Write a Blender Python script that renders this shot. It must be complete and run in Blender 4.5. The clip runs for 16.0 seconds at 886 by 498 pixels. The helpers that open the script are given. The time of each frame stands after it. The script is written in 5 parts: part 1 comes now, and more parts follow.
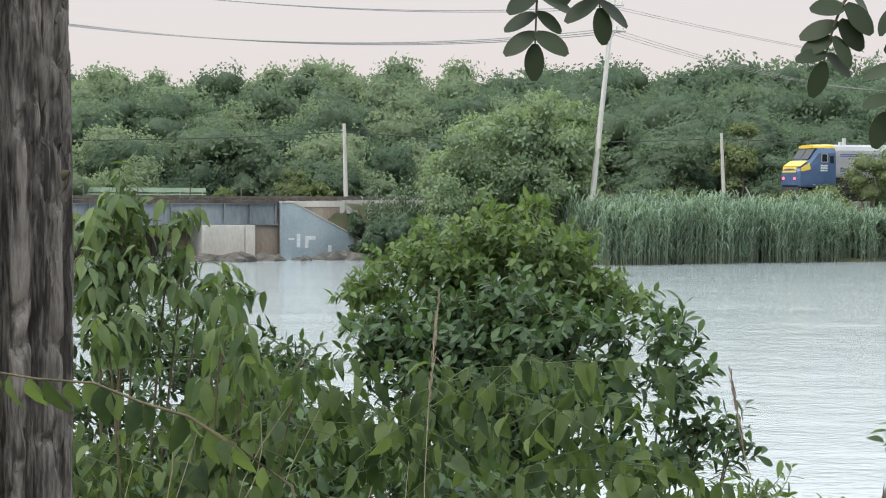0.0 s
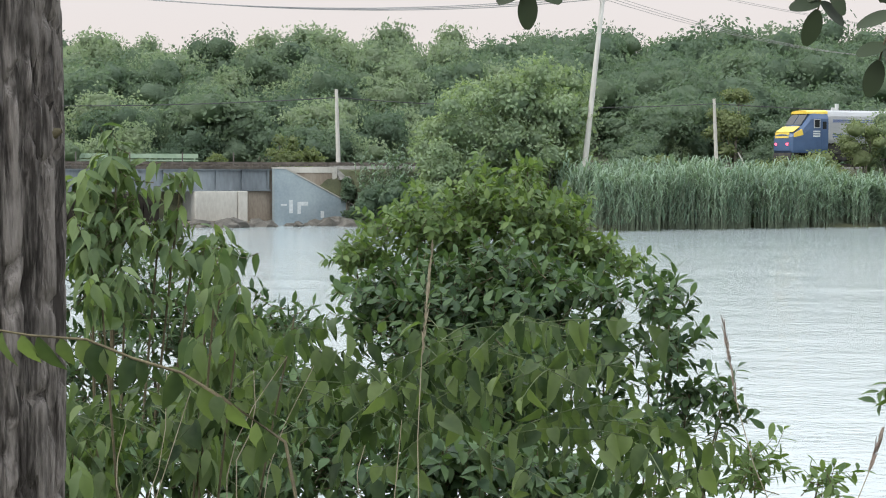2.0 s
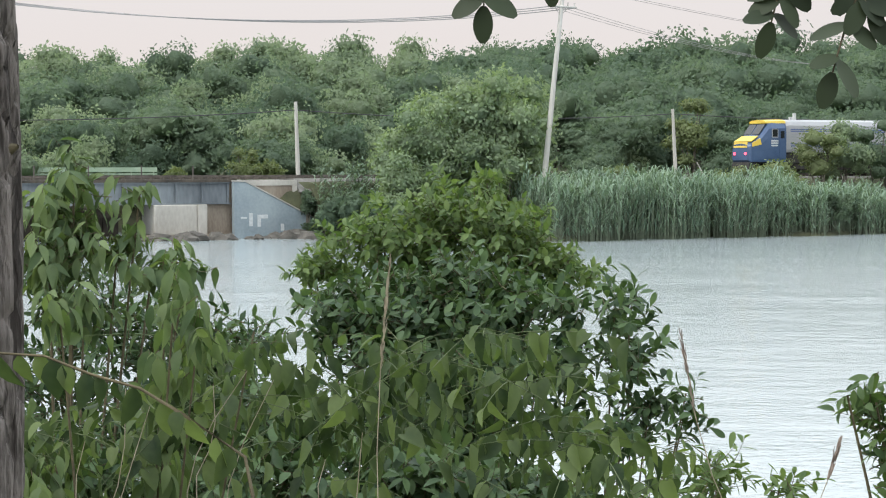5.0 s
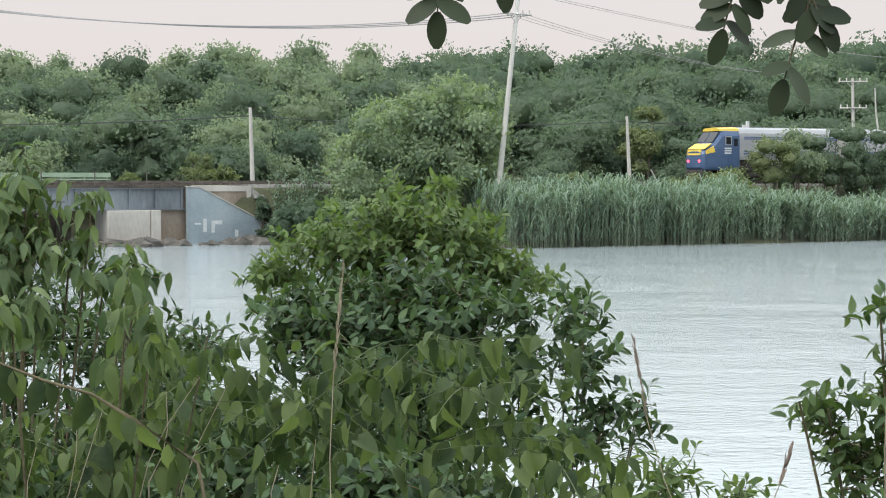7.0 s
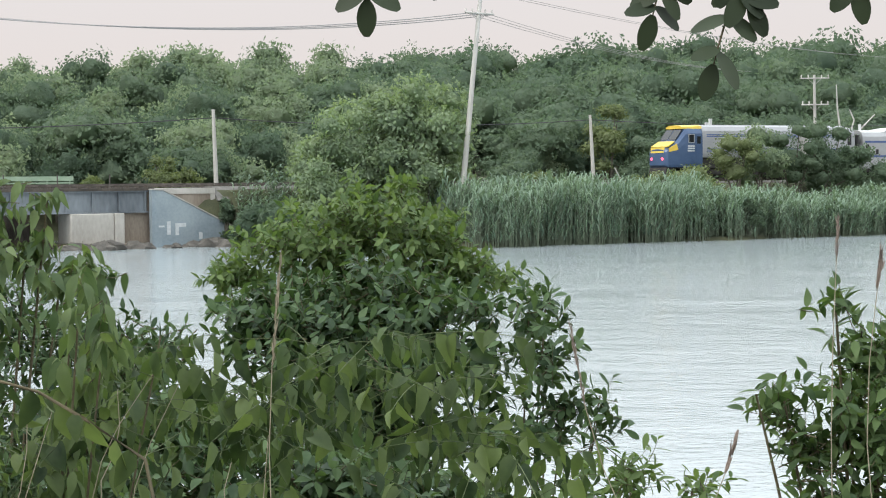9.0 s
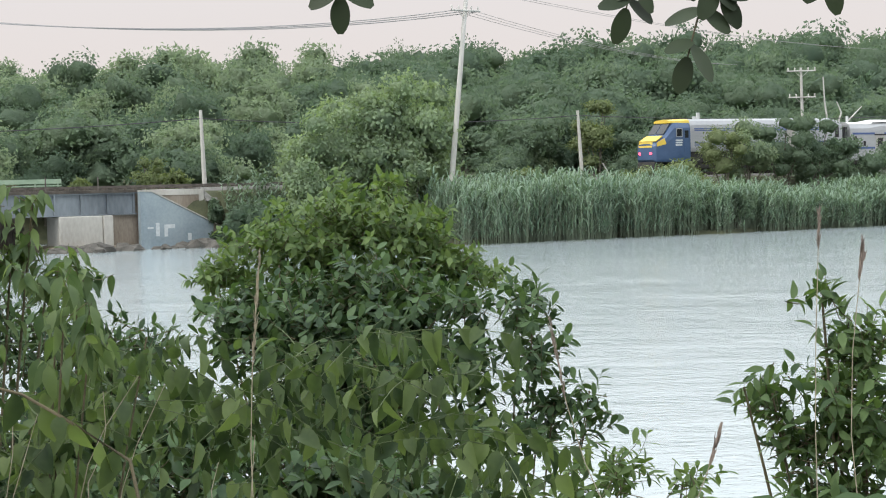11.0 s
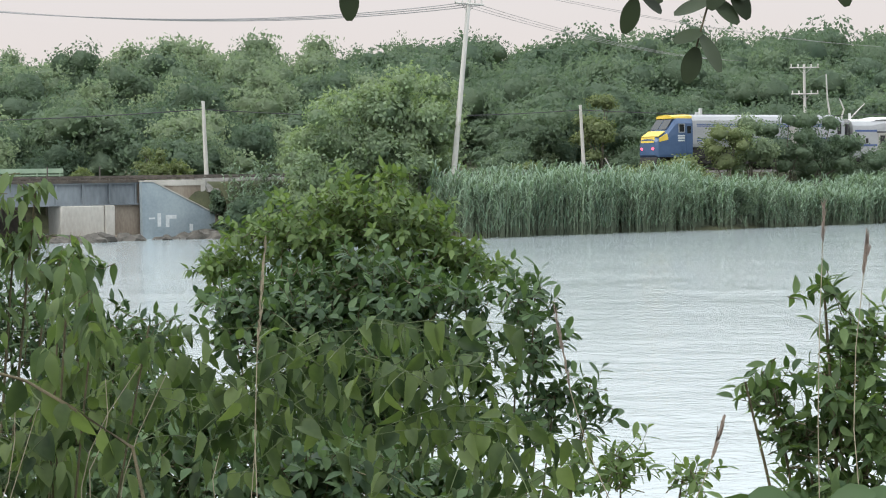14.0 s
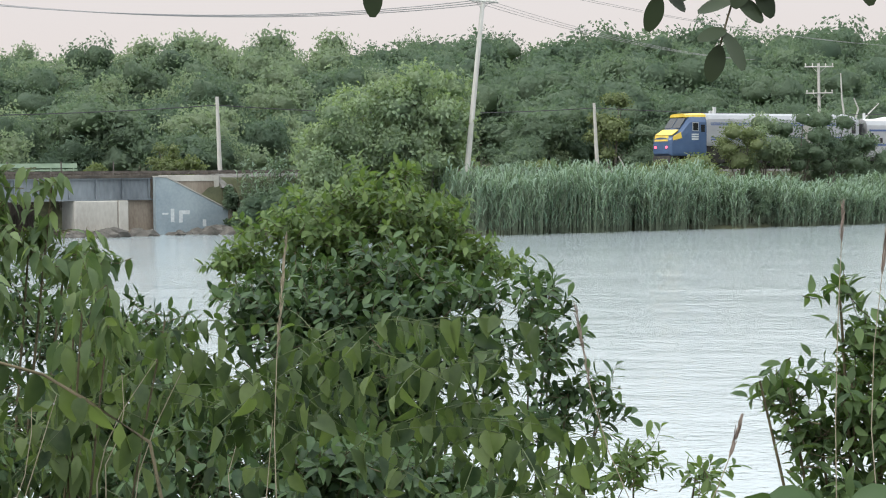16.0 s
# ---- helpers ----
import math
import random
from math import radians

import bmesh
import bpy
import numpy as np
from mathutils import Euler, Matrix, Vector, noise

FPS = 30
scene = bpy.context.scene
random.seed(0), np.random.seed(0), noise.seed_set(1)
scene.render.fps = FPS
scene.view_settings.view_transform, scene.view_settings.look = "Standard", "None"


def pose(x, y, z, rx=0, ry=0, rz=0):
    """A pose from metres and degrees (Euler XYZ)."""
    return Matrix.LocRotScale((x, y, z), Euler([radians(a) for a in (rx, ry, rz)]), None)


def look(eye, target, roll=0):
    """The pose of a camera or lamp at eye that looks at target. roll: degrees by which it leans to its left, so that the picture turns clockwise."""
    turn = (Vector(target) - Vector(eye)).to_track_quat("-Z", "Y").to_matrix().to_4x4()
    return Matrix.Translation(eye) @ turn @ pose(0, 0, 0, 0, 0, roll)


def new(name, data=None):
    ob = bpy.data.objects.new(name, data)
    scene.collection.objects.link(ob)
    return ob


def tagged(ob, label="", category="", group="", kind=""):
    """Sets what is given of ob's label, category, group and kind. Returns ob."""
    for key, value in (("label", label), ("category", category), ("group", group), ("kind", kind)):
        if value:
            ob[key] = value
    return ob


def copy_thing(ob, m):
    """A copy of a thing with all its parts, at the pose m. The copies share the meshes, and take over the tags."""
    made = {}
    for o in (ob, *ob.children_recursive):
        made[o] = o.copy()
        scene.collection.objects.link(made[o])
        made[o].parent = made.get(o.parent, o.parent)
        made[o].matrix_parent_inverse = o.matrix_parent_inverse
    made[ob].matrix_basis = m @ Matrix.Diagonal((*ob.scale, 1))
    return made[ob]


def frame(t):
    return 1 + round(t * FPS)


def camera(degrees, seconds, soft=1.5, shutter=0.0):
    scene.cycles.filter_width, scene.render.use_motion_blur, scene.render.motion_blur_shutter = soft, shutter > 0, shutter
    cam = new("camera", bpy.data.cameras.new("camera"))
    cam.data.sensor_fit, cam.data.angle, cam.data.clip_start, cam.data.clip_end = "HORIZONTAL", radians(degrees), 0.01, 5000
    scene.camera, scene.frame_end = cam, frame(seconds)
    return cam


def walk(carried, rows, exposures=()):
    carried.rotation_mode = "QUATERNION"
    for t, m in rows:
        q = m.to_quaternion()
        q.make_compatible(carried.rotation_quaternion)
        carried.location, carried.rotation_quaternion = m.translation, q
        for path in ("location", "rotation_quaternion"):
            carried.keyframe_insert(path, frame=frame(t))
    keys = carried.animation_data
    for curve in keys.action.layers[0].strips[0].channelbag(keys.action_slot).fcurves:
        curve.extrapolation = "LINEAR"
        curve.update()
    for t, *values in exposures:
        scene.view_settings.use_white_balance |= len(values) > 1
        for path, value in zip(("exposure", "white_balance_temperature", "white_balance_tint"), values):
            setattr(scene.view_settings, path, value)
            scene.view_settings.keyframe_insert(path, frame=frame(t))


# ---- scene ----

# camera: hand-held zoom lens on a wooded bank, panning slowly to the right
cam = camera(28.0, 16.0, soft=1.1)
EYE = 5.3      # height of the eye over the water
# seconds, metres across and up from the first stand, yaw, tilt from straight down, lean
ROWS = [
    (0.0, -0.0300, 0.0227, 4.113, 88.196, -0.278),
    (0.5, -0.0296, 0.0224, 3.998, 87.974, -0.142),
    (1.0, -0.0292, 0.0171, 3.886, 87.637, -0.105),
    (1.5, -0.0290, 0.0079, 3.861, 87.271, -0.192),
    (2.0, -0.0305, 0.0093, 3.872, 87.102, -0.251),
    (2.5, -0.0302, 0.0106, 3.917, 87.099, -0.281),
    (3.0, -0.0320, 0.0113, 3.857, 87.215, -0.220),
    (3.5, -0.0297, 0.0115, 3.658, 87.332, -0.011),
    (4.0, -0.0273, 0.0111, 3.314, 87.350, 0.145),
    (6.5, -0.0288, 0.0114, 1.510, 87.686, -0.063),
    (7.0, -0.0268, 0.0103, 1.126, 87.685, -0.052),
    (7.5, -0.0215, 0.0065, 0.729, 87.681, 0.018),
    (8.0, -0.0146, 0.0046, 0.367, 87.661, 0.204),
    (8.5, -0.0069, 0.0022, 0.106, 87.665, 0.326),
    (9.0, -0.0010, 0.0003, -0.020, 87.687, 0.500),
    (9.5, 0.0009, -0.0002, -0.092, 87.686, 0.643),
    (12.0, 0.0124, -0.0035, -0.494, 87.512, 1.523),
    (12.5, 0.0101, -0.0061, -0.463, 87.476, 1.302),
    (13.0, 0.0085, -0.0065, -0.441, 87.447, 1.113),
    (13.5, 0.0067, -0.0055, -0.381, 87.414, 0.885),
    (14.0, 0.0046, -0.0052, -0.326, 87.386, 0.731),
    (14.5, 0.0054, -0.0051, -0.260, 87.373, 0.633),
    (15.0, 0.0046, -0.0045, -0.177, 87.361, 0.591),
    (15.5, 0.0012, -0.0047, -0.051, 87.335, 0.482),
    (16.0, -0.0027, -0.0054, 0.100, 87.299, 0.385),
]
walk(cam, [(t, pose(x, 0, EYE + z, p, r, y)) for t, x, z, y, p, r in ROWS],
     exposures=((0.0, 0.0), (1.0, -0.02), (2.0, 0.07), (3.5, 0.07), (5.0, 0.04), (8.0, 0.0), (16.0, 0.0)))

# ---- light: an even evening sky behind thin cloud, the low sun behind the camera's left ----
world = bpy.data.worlds.new("evening_sky")
scene.world = world
world.use_nodes = True
wn, wl = world.node_tree.nodes, world.node_tree.links
sky = wn.new("ShaderNodeTexSky")
sky.sky_type, sky.sun_disc = "NISHITA", False
sky.sun_elevation, sky.sun_rotation = radians(51), radians(234)
sky.air_density, sky.dust_density, sky.ozone_density = 1.0, 4.0, 1.0
gain = wn.new("ShaderNodeVectorMath")
gain.operation = "SCALE"
gain.inputs[3].default_value = 0.06
wl.new(sky.outputs[0], gain.inputs[0])
veil = wn.new("ShaderNodeMix")
veil.data_type = "RGBA"
veil.inputs[0].default_value = 0.85
wl.new(gain.outputs[0], veil.inputs[6])
# thin overcast: rosy and dimmer at the horizon, brighter and cooler overhead
way = wn.new("ShaderNodeTexCoord")
parts_of_way = wn.new("ShaderNodeSeparateXYZ")
cloud = wn.new("ShaderNodeValToRGB")
cloud.color_ramp.elements[0].position, cloud.color_ramp.elements[0].color = 0.02, (0.83, 0.745, 0.715, 1)
cloud.color_ramp.elements[1].position, cloud.color_ramp.elements[1].color = 0.75, (2.1, 2.25, 2.35, 1)
for height, colour in ((0.11, (0.82, 0.775, 0.77, 1)), (0.24, (1.42, 1.46, 1.48, 1))):
    cloud.color_ramp.elements.new(height).color = colour
wl.new(way.outputs["Generated"], parts_of_way.inputs[0])
wl.new(parts_of_way.outputs["Z"], cloud.inputs[0])
wl.new(cloud.outputs[0], veil.inputs[7])
wl.new(veil.outputs[2], wn["Background"].inputs[0])
wn["Background"].inputs[1].default_value = 1.12

sun = new("sun", bpy.data.lights.new("sun", "SUN"))
sun.data.energy, sun.data.angle, sun.data.color = 2.0, radians(30), (1.0, 0.94, 0.84)
sun.matrix_world = look((-55, -40, 85), (0, 0, 0))

# ---- materials ----
def node_material(name):
    m = bpy.data.materials.new(name)
    m.use_nodes = True
    return m, m.node_tree.nodes, m.node_tree.links, m.node_tree.nodes["Principled BSDF"]


def rgba(c):
    return (c[0], c[1], c[2], 1.0)


def surface(name, c1, c2, scale=2.0, rough=0.7, metal=0.0, bump=0.2, fine=12.0, stretch=(1, 1, 1), wear=None):
    """A matt or metallic surface: two colours mottled at a large and a fine scale, with relief."""
    m, n, l, b = node_material(name)
    tc, mp = n.new("ShaderNodeTexCoord"), n.new("ShaderNodeMapping")
    mp.inputs["Scale"].default_value = stretch
    l.new(tc.outputs["Object"], mp.inputs[0])
    big, small = n.new("ShaderNodeTexNoise"), n.new("ShaderNodeTexNoise")
    big.inputs["Scale"].default_value, small.inputs["Scale"].default_value = scale, scale * fine
    big.inputs["Detail"].default_value, small.inputs["Detail"].default_value = 5, 4
    l.new(mp.outputs[0], big.inputs[0]), l.new(mp.outputs[0], small.inputs[0])
    add = n.new("ShaderNodeMath")
    add.operation = "MULTIPLY_ADD"
    add.inputs[1].default_value = 0.45
    l.new(small.outputs[0], add.inputs[0])
    l.new(big.outputs[0], add.inputs[2])
    ramp = n.new("ShaderNodeValToRGB")
    ramp.color_ramp.elements[0].position, ramp.color_ramp.elements[1].position = 0.5, 0.95
    ramp.color_ramp.elements[0].color, ramp.color_ramp.elements[1].color = rgba(c1), rgba(c2)
    if wear:
        e = ramp.color_ramp.elements.new(0.72)
        e.color = rgba([(p + q) / 2 for p, q in zip(c1, c2)])
        ramp.color_ramp.elements[2].color = rgba(wear)
        ramp.color_ramp.elements[2].position = 0.9
    l.new(add.outputs[0], ramp.inputs[0])
    l.new(ramp.outputs[0], b.inputs["Base Color"])
    b.inputs["Roughness"].default_value, b.inputs["Metallic"].default_value = rough, metal
    if bump:
        bp = n.new("ShaderNodeBump")
        bp.inputs["Strength"].default_value, bp.inputs["Distance"].default_value = bump, 0.05
        l.new(add.outputs[0], bp.inputs["Height"])
        l.new(bp.outputs[0], b.inputs["Normal"])
    return m


def leaf_material(name, dark, light, rough=0.5, glow=0.3, source="island", patch=0.0, trees=False, relief=0.0):
    """Leaf: each one its own green between two, glossy above, letting light through."""
    m, n, l, b = node_material(name)
    if source == "island":
        rnd = n.new("ShaderNodeNewGeometry").outputs["Random Per Island"]
    else:
        rnd = n.new("ShaderNodeObjectInfo").outputs["Random"]
    tc, tex = n.new("ShaderNodeTexCoord"), n.new("ShaderNodeTexNoise")
    tex.inputs["Scale"].default_value = patch if patch else 25.0
    l.new(tc.outputs["Object"], tex.inputs[0])
    mixv = n.new("ShaderNodeMath")
    mixv.operation = "MULTIPLY_ADD"
    mixv.inputs[1].default_value = (0.12 if trees else 0.25) if patch else 0.75
    l.new(rnd, mixv.inputs[0])
    sub = n.new("ShaderNodeMath")
    sub.operation = "MULTIPLY_ADD"
    sub.inputs[1].default_value, sub.inputs[2].default_value = (1.3, -0.32) if patch else (0.5, -0.12)
    l.new(tex.outputs[0], sub.inputs[0])
    l.new(sub.outputs[0], mixv.inputs[2])
    ramp = n.new("ShaderNodeValToRGB")
    ramp.color_ramp.elements[0].color, ramp.color_ramp.elements[1].color = rgba(dark), rgba(light)
    value = mixv.outputs[0]
    if trees:       # every tree a little lighter or darker than the next
        own = n.new("ShaderNodeMath")
        own.operation = "MULTIPLY_ADD"
        own.inputs[1].default_value = 0.5
        l.new(n.new("ShaderNodeObjectInfo").outputs["Random"], own.inputs[0])
        shift = n.new("ShaderNodeMath")
        shift.operation = "SUBTRACT"
        shift.inputs[1].default_value = 0.26
        l.new(value, shift.inputs[0])
        l.new(shift.outputs[0], own.inputs[2])
        value = own.outputs[0]
    l.new(value, ramp.inputs[0])
    l.new(ramp.outputs[0], b.inputs["Base Color"])
    b.inputs["Roughness"].default_value = rough
    b.inputs["Specular IOR Level"].default_value = 0.16
    if relief:      # small leaves as a rough, mottled skin
        fine, bp = n.new("ShaderNodeTexNoise"), n.new("ShaderNodeBump")
        fine.inputs["Scale"].default_value, fine.inputs["Detail"].default_value = 3.5, 6
        bp.inputs["Strength"].default_value, bp.inputs["Distance"].default_value = 1.0, relief
        l.new(tc.outputs["Object"], fine.inputs[0]), l.new(fine.outputs[0], bp.inputs["Height"])
        l.new(bp.outputs[0], b.inputs["Normal"])
    tr = n.new("ShaderNodeBsdfTranslucent")
    warm = n.new("ShaderNodeMix")
    warm.data_type, warm.blend_type = "RGBA", "MULTIPLY"
    warm.inputs[0].default_value = 1.0
    warm.inputs[7].default_value = (1.2, 1.28, 0.95, 1) if trees else (1.5, 1.6, 0.7, 1)
    l.new(ramp.outputs[0], warm.inputs[6])
    l.new(warm.outputs[2], tr.inputs[0])
    mx = n.new("ShaderNodeMixShader")
    mx.inputs[0].default_value = glow
    l.new(b.outputs[0], mx.inputs[1]), l.new(tr.outputs[0], mx.inputs[2])
    l.new(mx.outputs[0], n["Material Output"].inputs[0])
    return m


def water_material():
    m, n, l, b = node_material("pond_water")
    b.inputs["Base Color"].default_value = (0.34, 0.39, 0.41, 1)
    b.inputs["Roughness"].default_value = 0.1
    b.inputs["IOR"].default_value = 1.33
    tc = n.new("ShaderNodeTexCoord")
    last = None
    for scale, stretch, rot, strength, dist in ((1.1, (0.7, 1.0, 1), 18, 0.16, 0.16), (4.5, (0.9, 1.0, 1), -16, 0.30, 0.07), (0.12, (0.8, 1, 1), 25, 0.2, 0.6)):
        mp, tx, bp = n.new("ShaderNodeMapping"), n.new("ShaderNodeTexNoise"), n.new("ShaderNodeBump")
        mp.inputs["Scale"].default_value, mp.inputs["Rotation"].default_value = stretch, (0, 0, radians(rot))
        tx.inputs["Scale"].default_value, tx.inputs["Detail"].default_value = scale, 5
        l.new(tc.outputs["Object"], mp.inputs[0]), l.new(mp.outputs[0], tx.inputs[0])
        bp.inputs["Strength"].default_value, bp.inputs["Distance"].default_value = strength, dist
        l.new(tx.outputs[0], bp.inputs["Height"])
        if last:
            l.new(last.outputs[0], bp.inputs["Normal"])
        last = bp
    l.new(last.outputs[0], b.inputs["Normal"])
    return m


def plain(name, c, rough=0.5, metal=0.0, emit=None):
    m, n, l, b = node_material(name)
    b.inputs["Base Color"].default_value = rgba(c)
    b.inputs["Roughness"].default_value, b.inputs["Metallic"].default_value = rough, metal
    return m


M_EARTH = surface("bank_earth", (0.035, 0.04, 0.022), (0.085, 0.092, 0.048), 0.8, 0.95, bump=0.6)
M_BALLAST = surface("track_ballast", (0.085, 0.082, 0.078), (0.19, 0.185, 0.175), 1.5, 0.95, bump=0.8)
M_CONCRETE = surface("weathered_concrete", (0.33, 0.315, 0.285), (0.50, 0.485, 0.45), 0.5, 0.9, bump=0.3, stretch=(1, 1, 0.4))
M_CONCRETE_BROWN = surface("stained_concrete", (0.17, 0.135, 0.105), (0.33, 0.285, 0.235), 0.6, 0.9, bump=0.3, stretch=(1, 1, 0.35))
M_WING = surface("blue_grey_painted_concrete", (0.19, 0.24, 0.275), (0.30, 0.355, 0.385), 0.4, 0.8, bump=0.2)
M_GIRDER = surface("grey_painted_steel", (0.105, 0.122, 0.140), (0.235, 0.265, 0.29), 0.35, 0.6, metal=0.1, bump=0.1, stretch=(1, 1, 0.3))
M_TIMBER = surface("creosoted_timber", (0.03, 0.026, 0.022), (0.10, 0.085, 0.07), 1.2, 0.9, bump=0.5, stretch=(1, 1, 0.25))
M_RUST = surface("rusty_steel", (0.055, 0.048, 0.043), (0.14, 0.122, 0.108), 1.5, 0.8, bump=0.2)
M_ROCK = surface("shore_rock", (0.035, 0.033, 0.03), (0.12, 0.112, 0.10), 1.2, 0.95, bump=0.6)
M_POLE = surface("silvered_pole_timber", (0.36, 0.35, 0.33), (0.57, 0.56, 0.53), 1.0, 0.9, bump=0.3, stretch=(1, 1, 0.12))
M_TRUNK = surface("tree_trunk_bark", (0.08, 0.07, 0.055), (0.2, 0.18, 0.15), 2.0, 0.95, bump=0.5, stretch=(1, 1, 0.3))
M_TWIG = surface("twig_bark", (0.06, 0.05, 0.03), (0.14, 0.12, 0.07), 20.0, 0.9, bump=0.2)
M_STRAW = surface("dry_grass_straw", (0.20, 0.17, 0.12), (0.37, 0.33, 0.25), 18.0, 0.9, bump=0.1)
M_GREEN_STEM = surface("green_vine_stem", (0.05, 0.075, 0.03), (0.11, 0.14, 0.06), 20.0, 0.8, bump=0.1)
M_SEED = surface("dry_seed_head", (0.16, 0.125, 0.11), (0.34, 0.28, 0.24), 40.0, 0.95, bump=0.2)
M_WIRE = plain("black_cable", (0.05, 0.05, 0.055), 0.6)
M_WIRE_GREY = plain("grey_aluminium_cable", (0.32, 0.31, 0.31), 0.5, 0.3)
M_STEEL = surface("dull_stainless_steel", (0.32, 0.33, 0.345), (0.42, 0.43, 0.445), 0.6, 0.42, metal=0.45, bump=0.03, stretch=(0.3, 1, 1))
M_ROOF = surface("pale_roof_paint", (0.46, 0.47, 0.475), (0.57, 0.575, 0.575), 0.5, 0.5, metal=0.1, bump=0.03)
M_BLUE = surface("blue_stripe_paint", (0.04, 0.075, 0.21), (0.07, 0.12, 0.30), 1.0, 0.45, bump=0.02)
M_PANE = plain("dark_tinted_glass", (0.02, 0.022, 0.025), 0.12)
M_RUBBER = surface("black_rubber_bellows", (0.02, 0.02, 0.022), (0.06, 0.06, 0.065), 3.0, 0.8, bump=0.3)
M_UNDER = surface("grimy_underframe_steel", (0.015, 0.015, 0.016), (0.06, 0.056, 0.052), 1.5, 0.8, bump=0.3)
M_DOOR = surface("brushed_door_steel", (0.33, 0.32, 0.30), (0.44, 0.42, 0.39), 0.8, 0.5, metal=0.3, bump=0.03)
M_GRAFFITI = surface("white_spray_paint", (0.42, 0.45, 0.47), (0.62, 0.65, 0.66), 3.0, 0.8, bump=0.0)
M_WATER = water_material()
# woodland greens lifted and greyed: haze is painted into both leaf colours
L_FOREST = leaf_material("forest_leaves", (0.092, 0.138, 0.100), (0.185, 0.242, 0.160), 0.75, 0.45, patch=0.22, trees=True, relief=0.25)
L_FOREST_HAZED = leaf_material("hazed_forest_leaves", (0.166, 0.222, 0.152), (0.295, 0.356, 0.232), 0.75, 0.48, patch=0.22, trees=True, relief=0.25)
# shore tree green also greyed and raised, with haze put into its colour
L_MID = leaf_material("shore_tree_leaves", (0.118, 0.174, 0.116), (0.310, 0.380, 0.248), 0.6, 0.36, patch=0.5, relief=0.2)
L_SHRUB = leaf_material("shore_shrub_leaves", (0.090, 0.120, 0.060), (0.218, 0.257, 0.133), 0.6, 0.3, patch=0.6)
# reed greens raised a little for painted-in haze
L_REED = leaf_material("reed_blades", (0.100, 0.160, 0.122), (0.260, 0.345, 0.268), 0.6, 0.2, patch=0.4)
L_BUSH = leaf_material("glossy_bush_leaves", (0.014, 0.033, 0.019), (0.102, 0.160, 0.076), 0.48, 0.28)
L_BUSH_PALE = leaf_material("young_bush_leaves", (0.050, 0.088, 0.038), (0.148, 0.206, 0.084), 0.55, 0.38)
L_RIGHT = leaf_material("fresh_shrub_leaves", (0.024, 0.050, 0.024), (0.125, 0.186, 0.078), 0.5, 0.35)
# wide tone range per leaf paints in the vine's play of light and shade
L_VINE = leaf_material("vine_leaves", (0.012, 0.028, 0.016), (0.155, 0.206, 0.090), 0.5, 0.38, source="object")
# darker copy for the rear leaves: shade inside the vine is in the colour
L_VINE_SHADED = leaf_material("vine_leaves_shaded_mass", (0.008, 0.020, 0.011), (0.112, 0.160, 0.072), 0.5, 0.38)
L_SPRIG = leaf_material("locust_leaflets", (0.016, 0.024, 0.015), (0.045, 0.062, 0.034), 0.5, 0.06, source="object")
L_LEFT = leaf_material("hanging_leaves", (0.040, 0.075, 0.038), (0.175, 0.232, 0.115), 0.55, 0.35)


def bark_material():
    """Bark of long grey plates; dark streaks paint in the shade of clefts between them."""
    m = surface("furrowed_bark", (0.045, 0.038, 0.035), (0.215, 0.192, 0.18), 30.0, 0.95, bump=0.7, fine=4.0, stretch=(1, 1, 0.16))
    ramp = [n for n in m.node_tree.nodes if n.type == "VALTORGB"][0].color_ramp
    ramp.elements[0].position, ramp.elements[1].position = 0.58, 0.82
    return m


M_BARK = bark_material()
M_NAVY = surface("navy_cab_paint", (0.045, 0.085, 0.175), (0.07, 0.12, 0.225), 0.8, 0.4, bump=0.02)
M_YELLOW = surface("yellow_cab_paint", (0.62, 0.44, 0.05), (0.75, 0.56, 0.10), 0.8, 0.45, bump=0.02)
M_LOCO = surface("ribbed_silver_paint", (0.30, 0.31, 0.33), (0.39, 0.40, 0.42), 0.7, 0.5, metal=0.3, bump=0.04, stretch=(0.3, 1, 1))
M_GREEN_RAIL = surface("pale_green_painted_steel", (0.24, 0.34, 0.24), (0.36, 0.46, 0.34), 1.0, 0.7, bump=0.05)
M_LENS = plain("red_lamp_glass", (0.6, 0.03, 0.05), 0.3)
M_LENS.node_tree.nodes["Principled BSDF"].inputs["Emission Color"].default_value = (1.0, 0.10, 0.16, 1)
M_LENS.node_tree.nodes["Principled BSDF"].inputs["Emission Strength"].default_value = 3.0
# old stems, their colour also lowered to paint in shade at the reeds' base
M_REED_STEM = surface("old_shaded_reed_stems", (0.065, 0.085, 0.058), (0.15, 0.185, 0.125), 3.0, 0.9, bump=0.1)


# ---- building helpers ----
def part(name, bm, material, parent=None, label="", smooth=False):
    """Links a bmesh as one mesh object, under a thing or a part where one is given."""
    me = bpy.data.meshes.new(name)
    bm.to_mesh(me)
    bm.free()
    me.materials.append(material)
    if smooth:
        me.polygons.foreach_set("use_smooth", [True] * len(me.polygons))
    ob = new(name, me)
    if parent:
        ob.parent = parent
    if label:
        tagged(ob, label)
    return ob


def thing(name, label, category, group="", kind="", at=(0, 0, 0), turn=0.0):
    ob = new(name)
    ob.matrix_world = pose(*at, 0, 0, turn)
    ob.empty_display_size = 0.2
    return tagged(ob, label, category, group, kind)


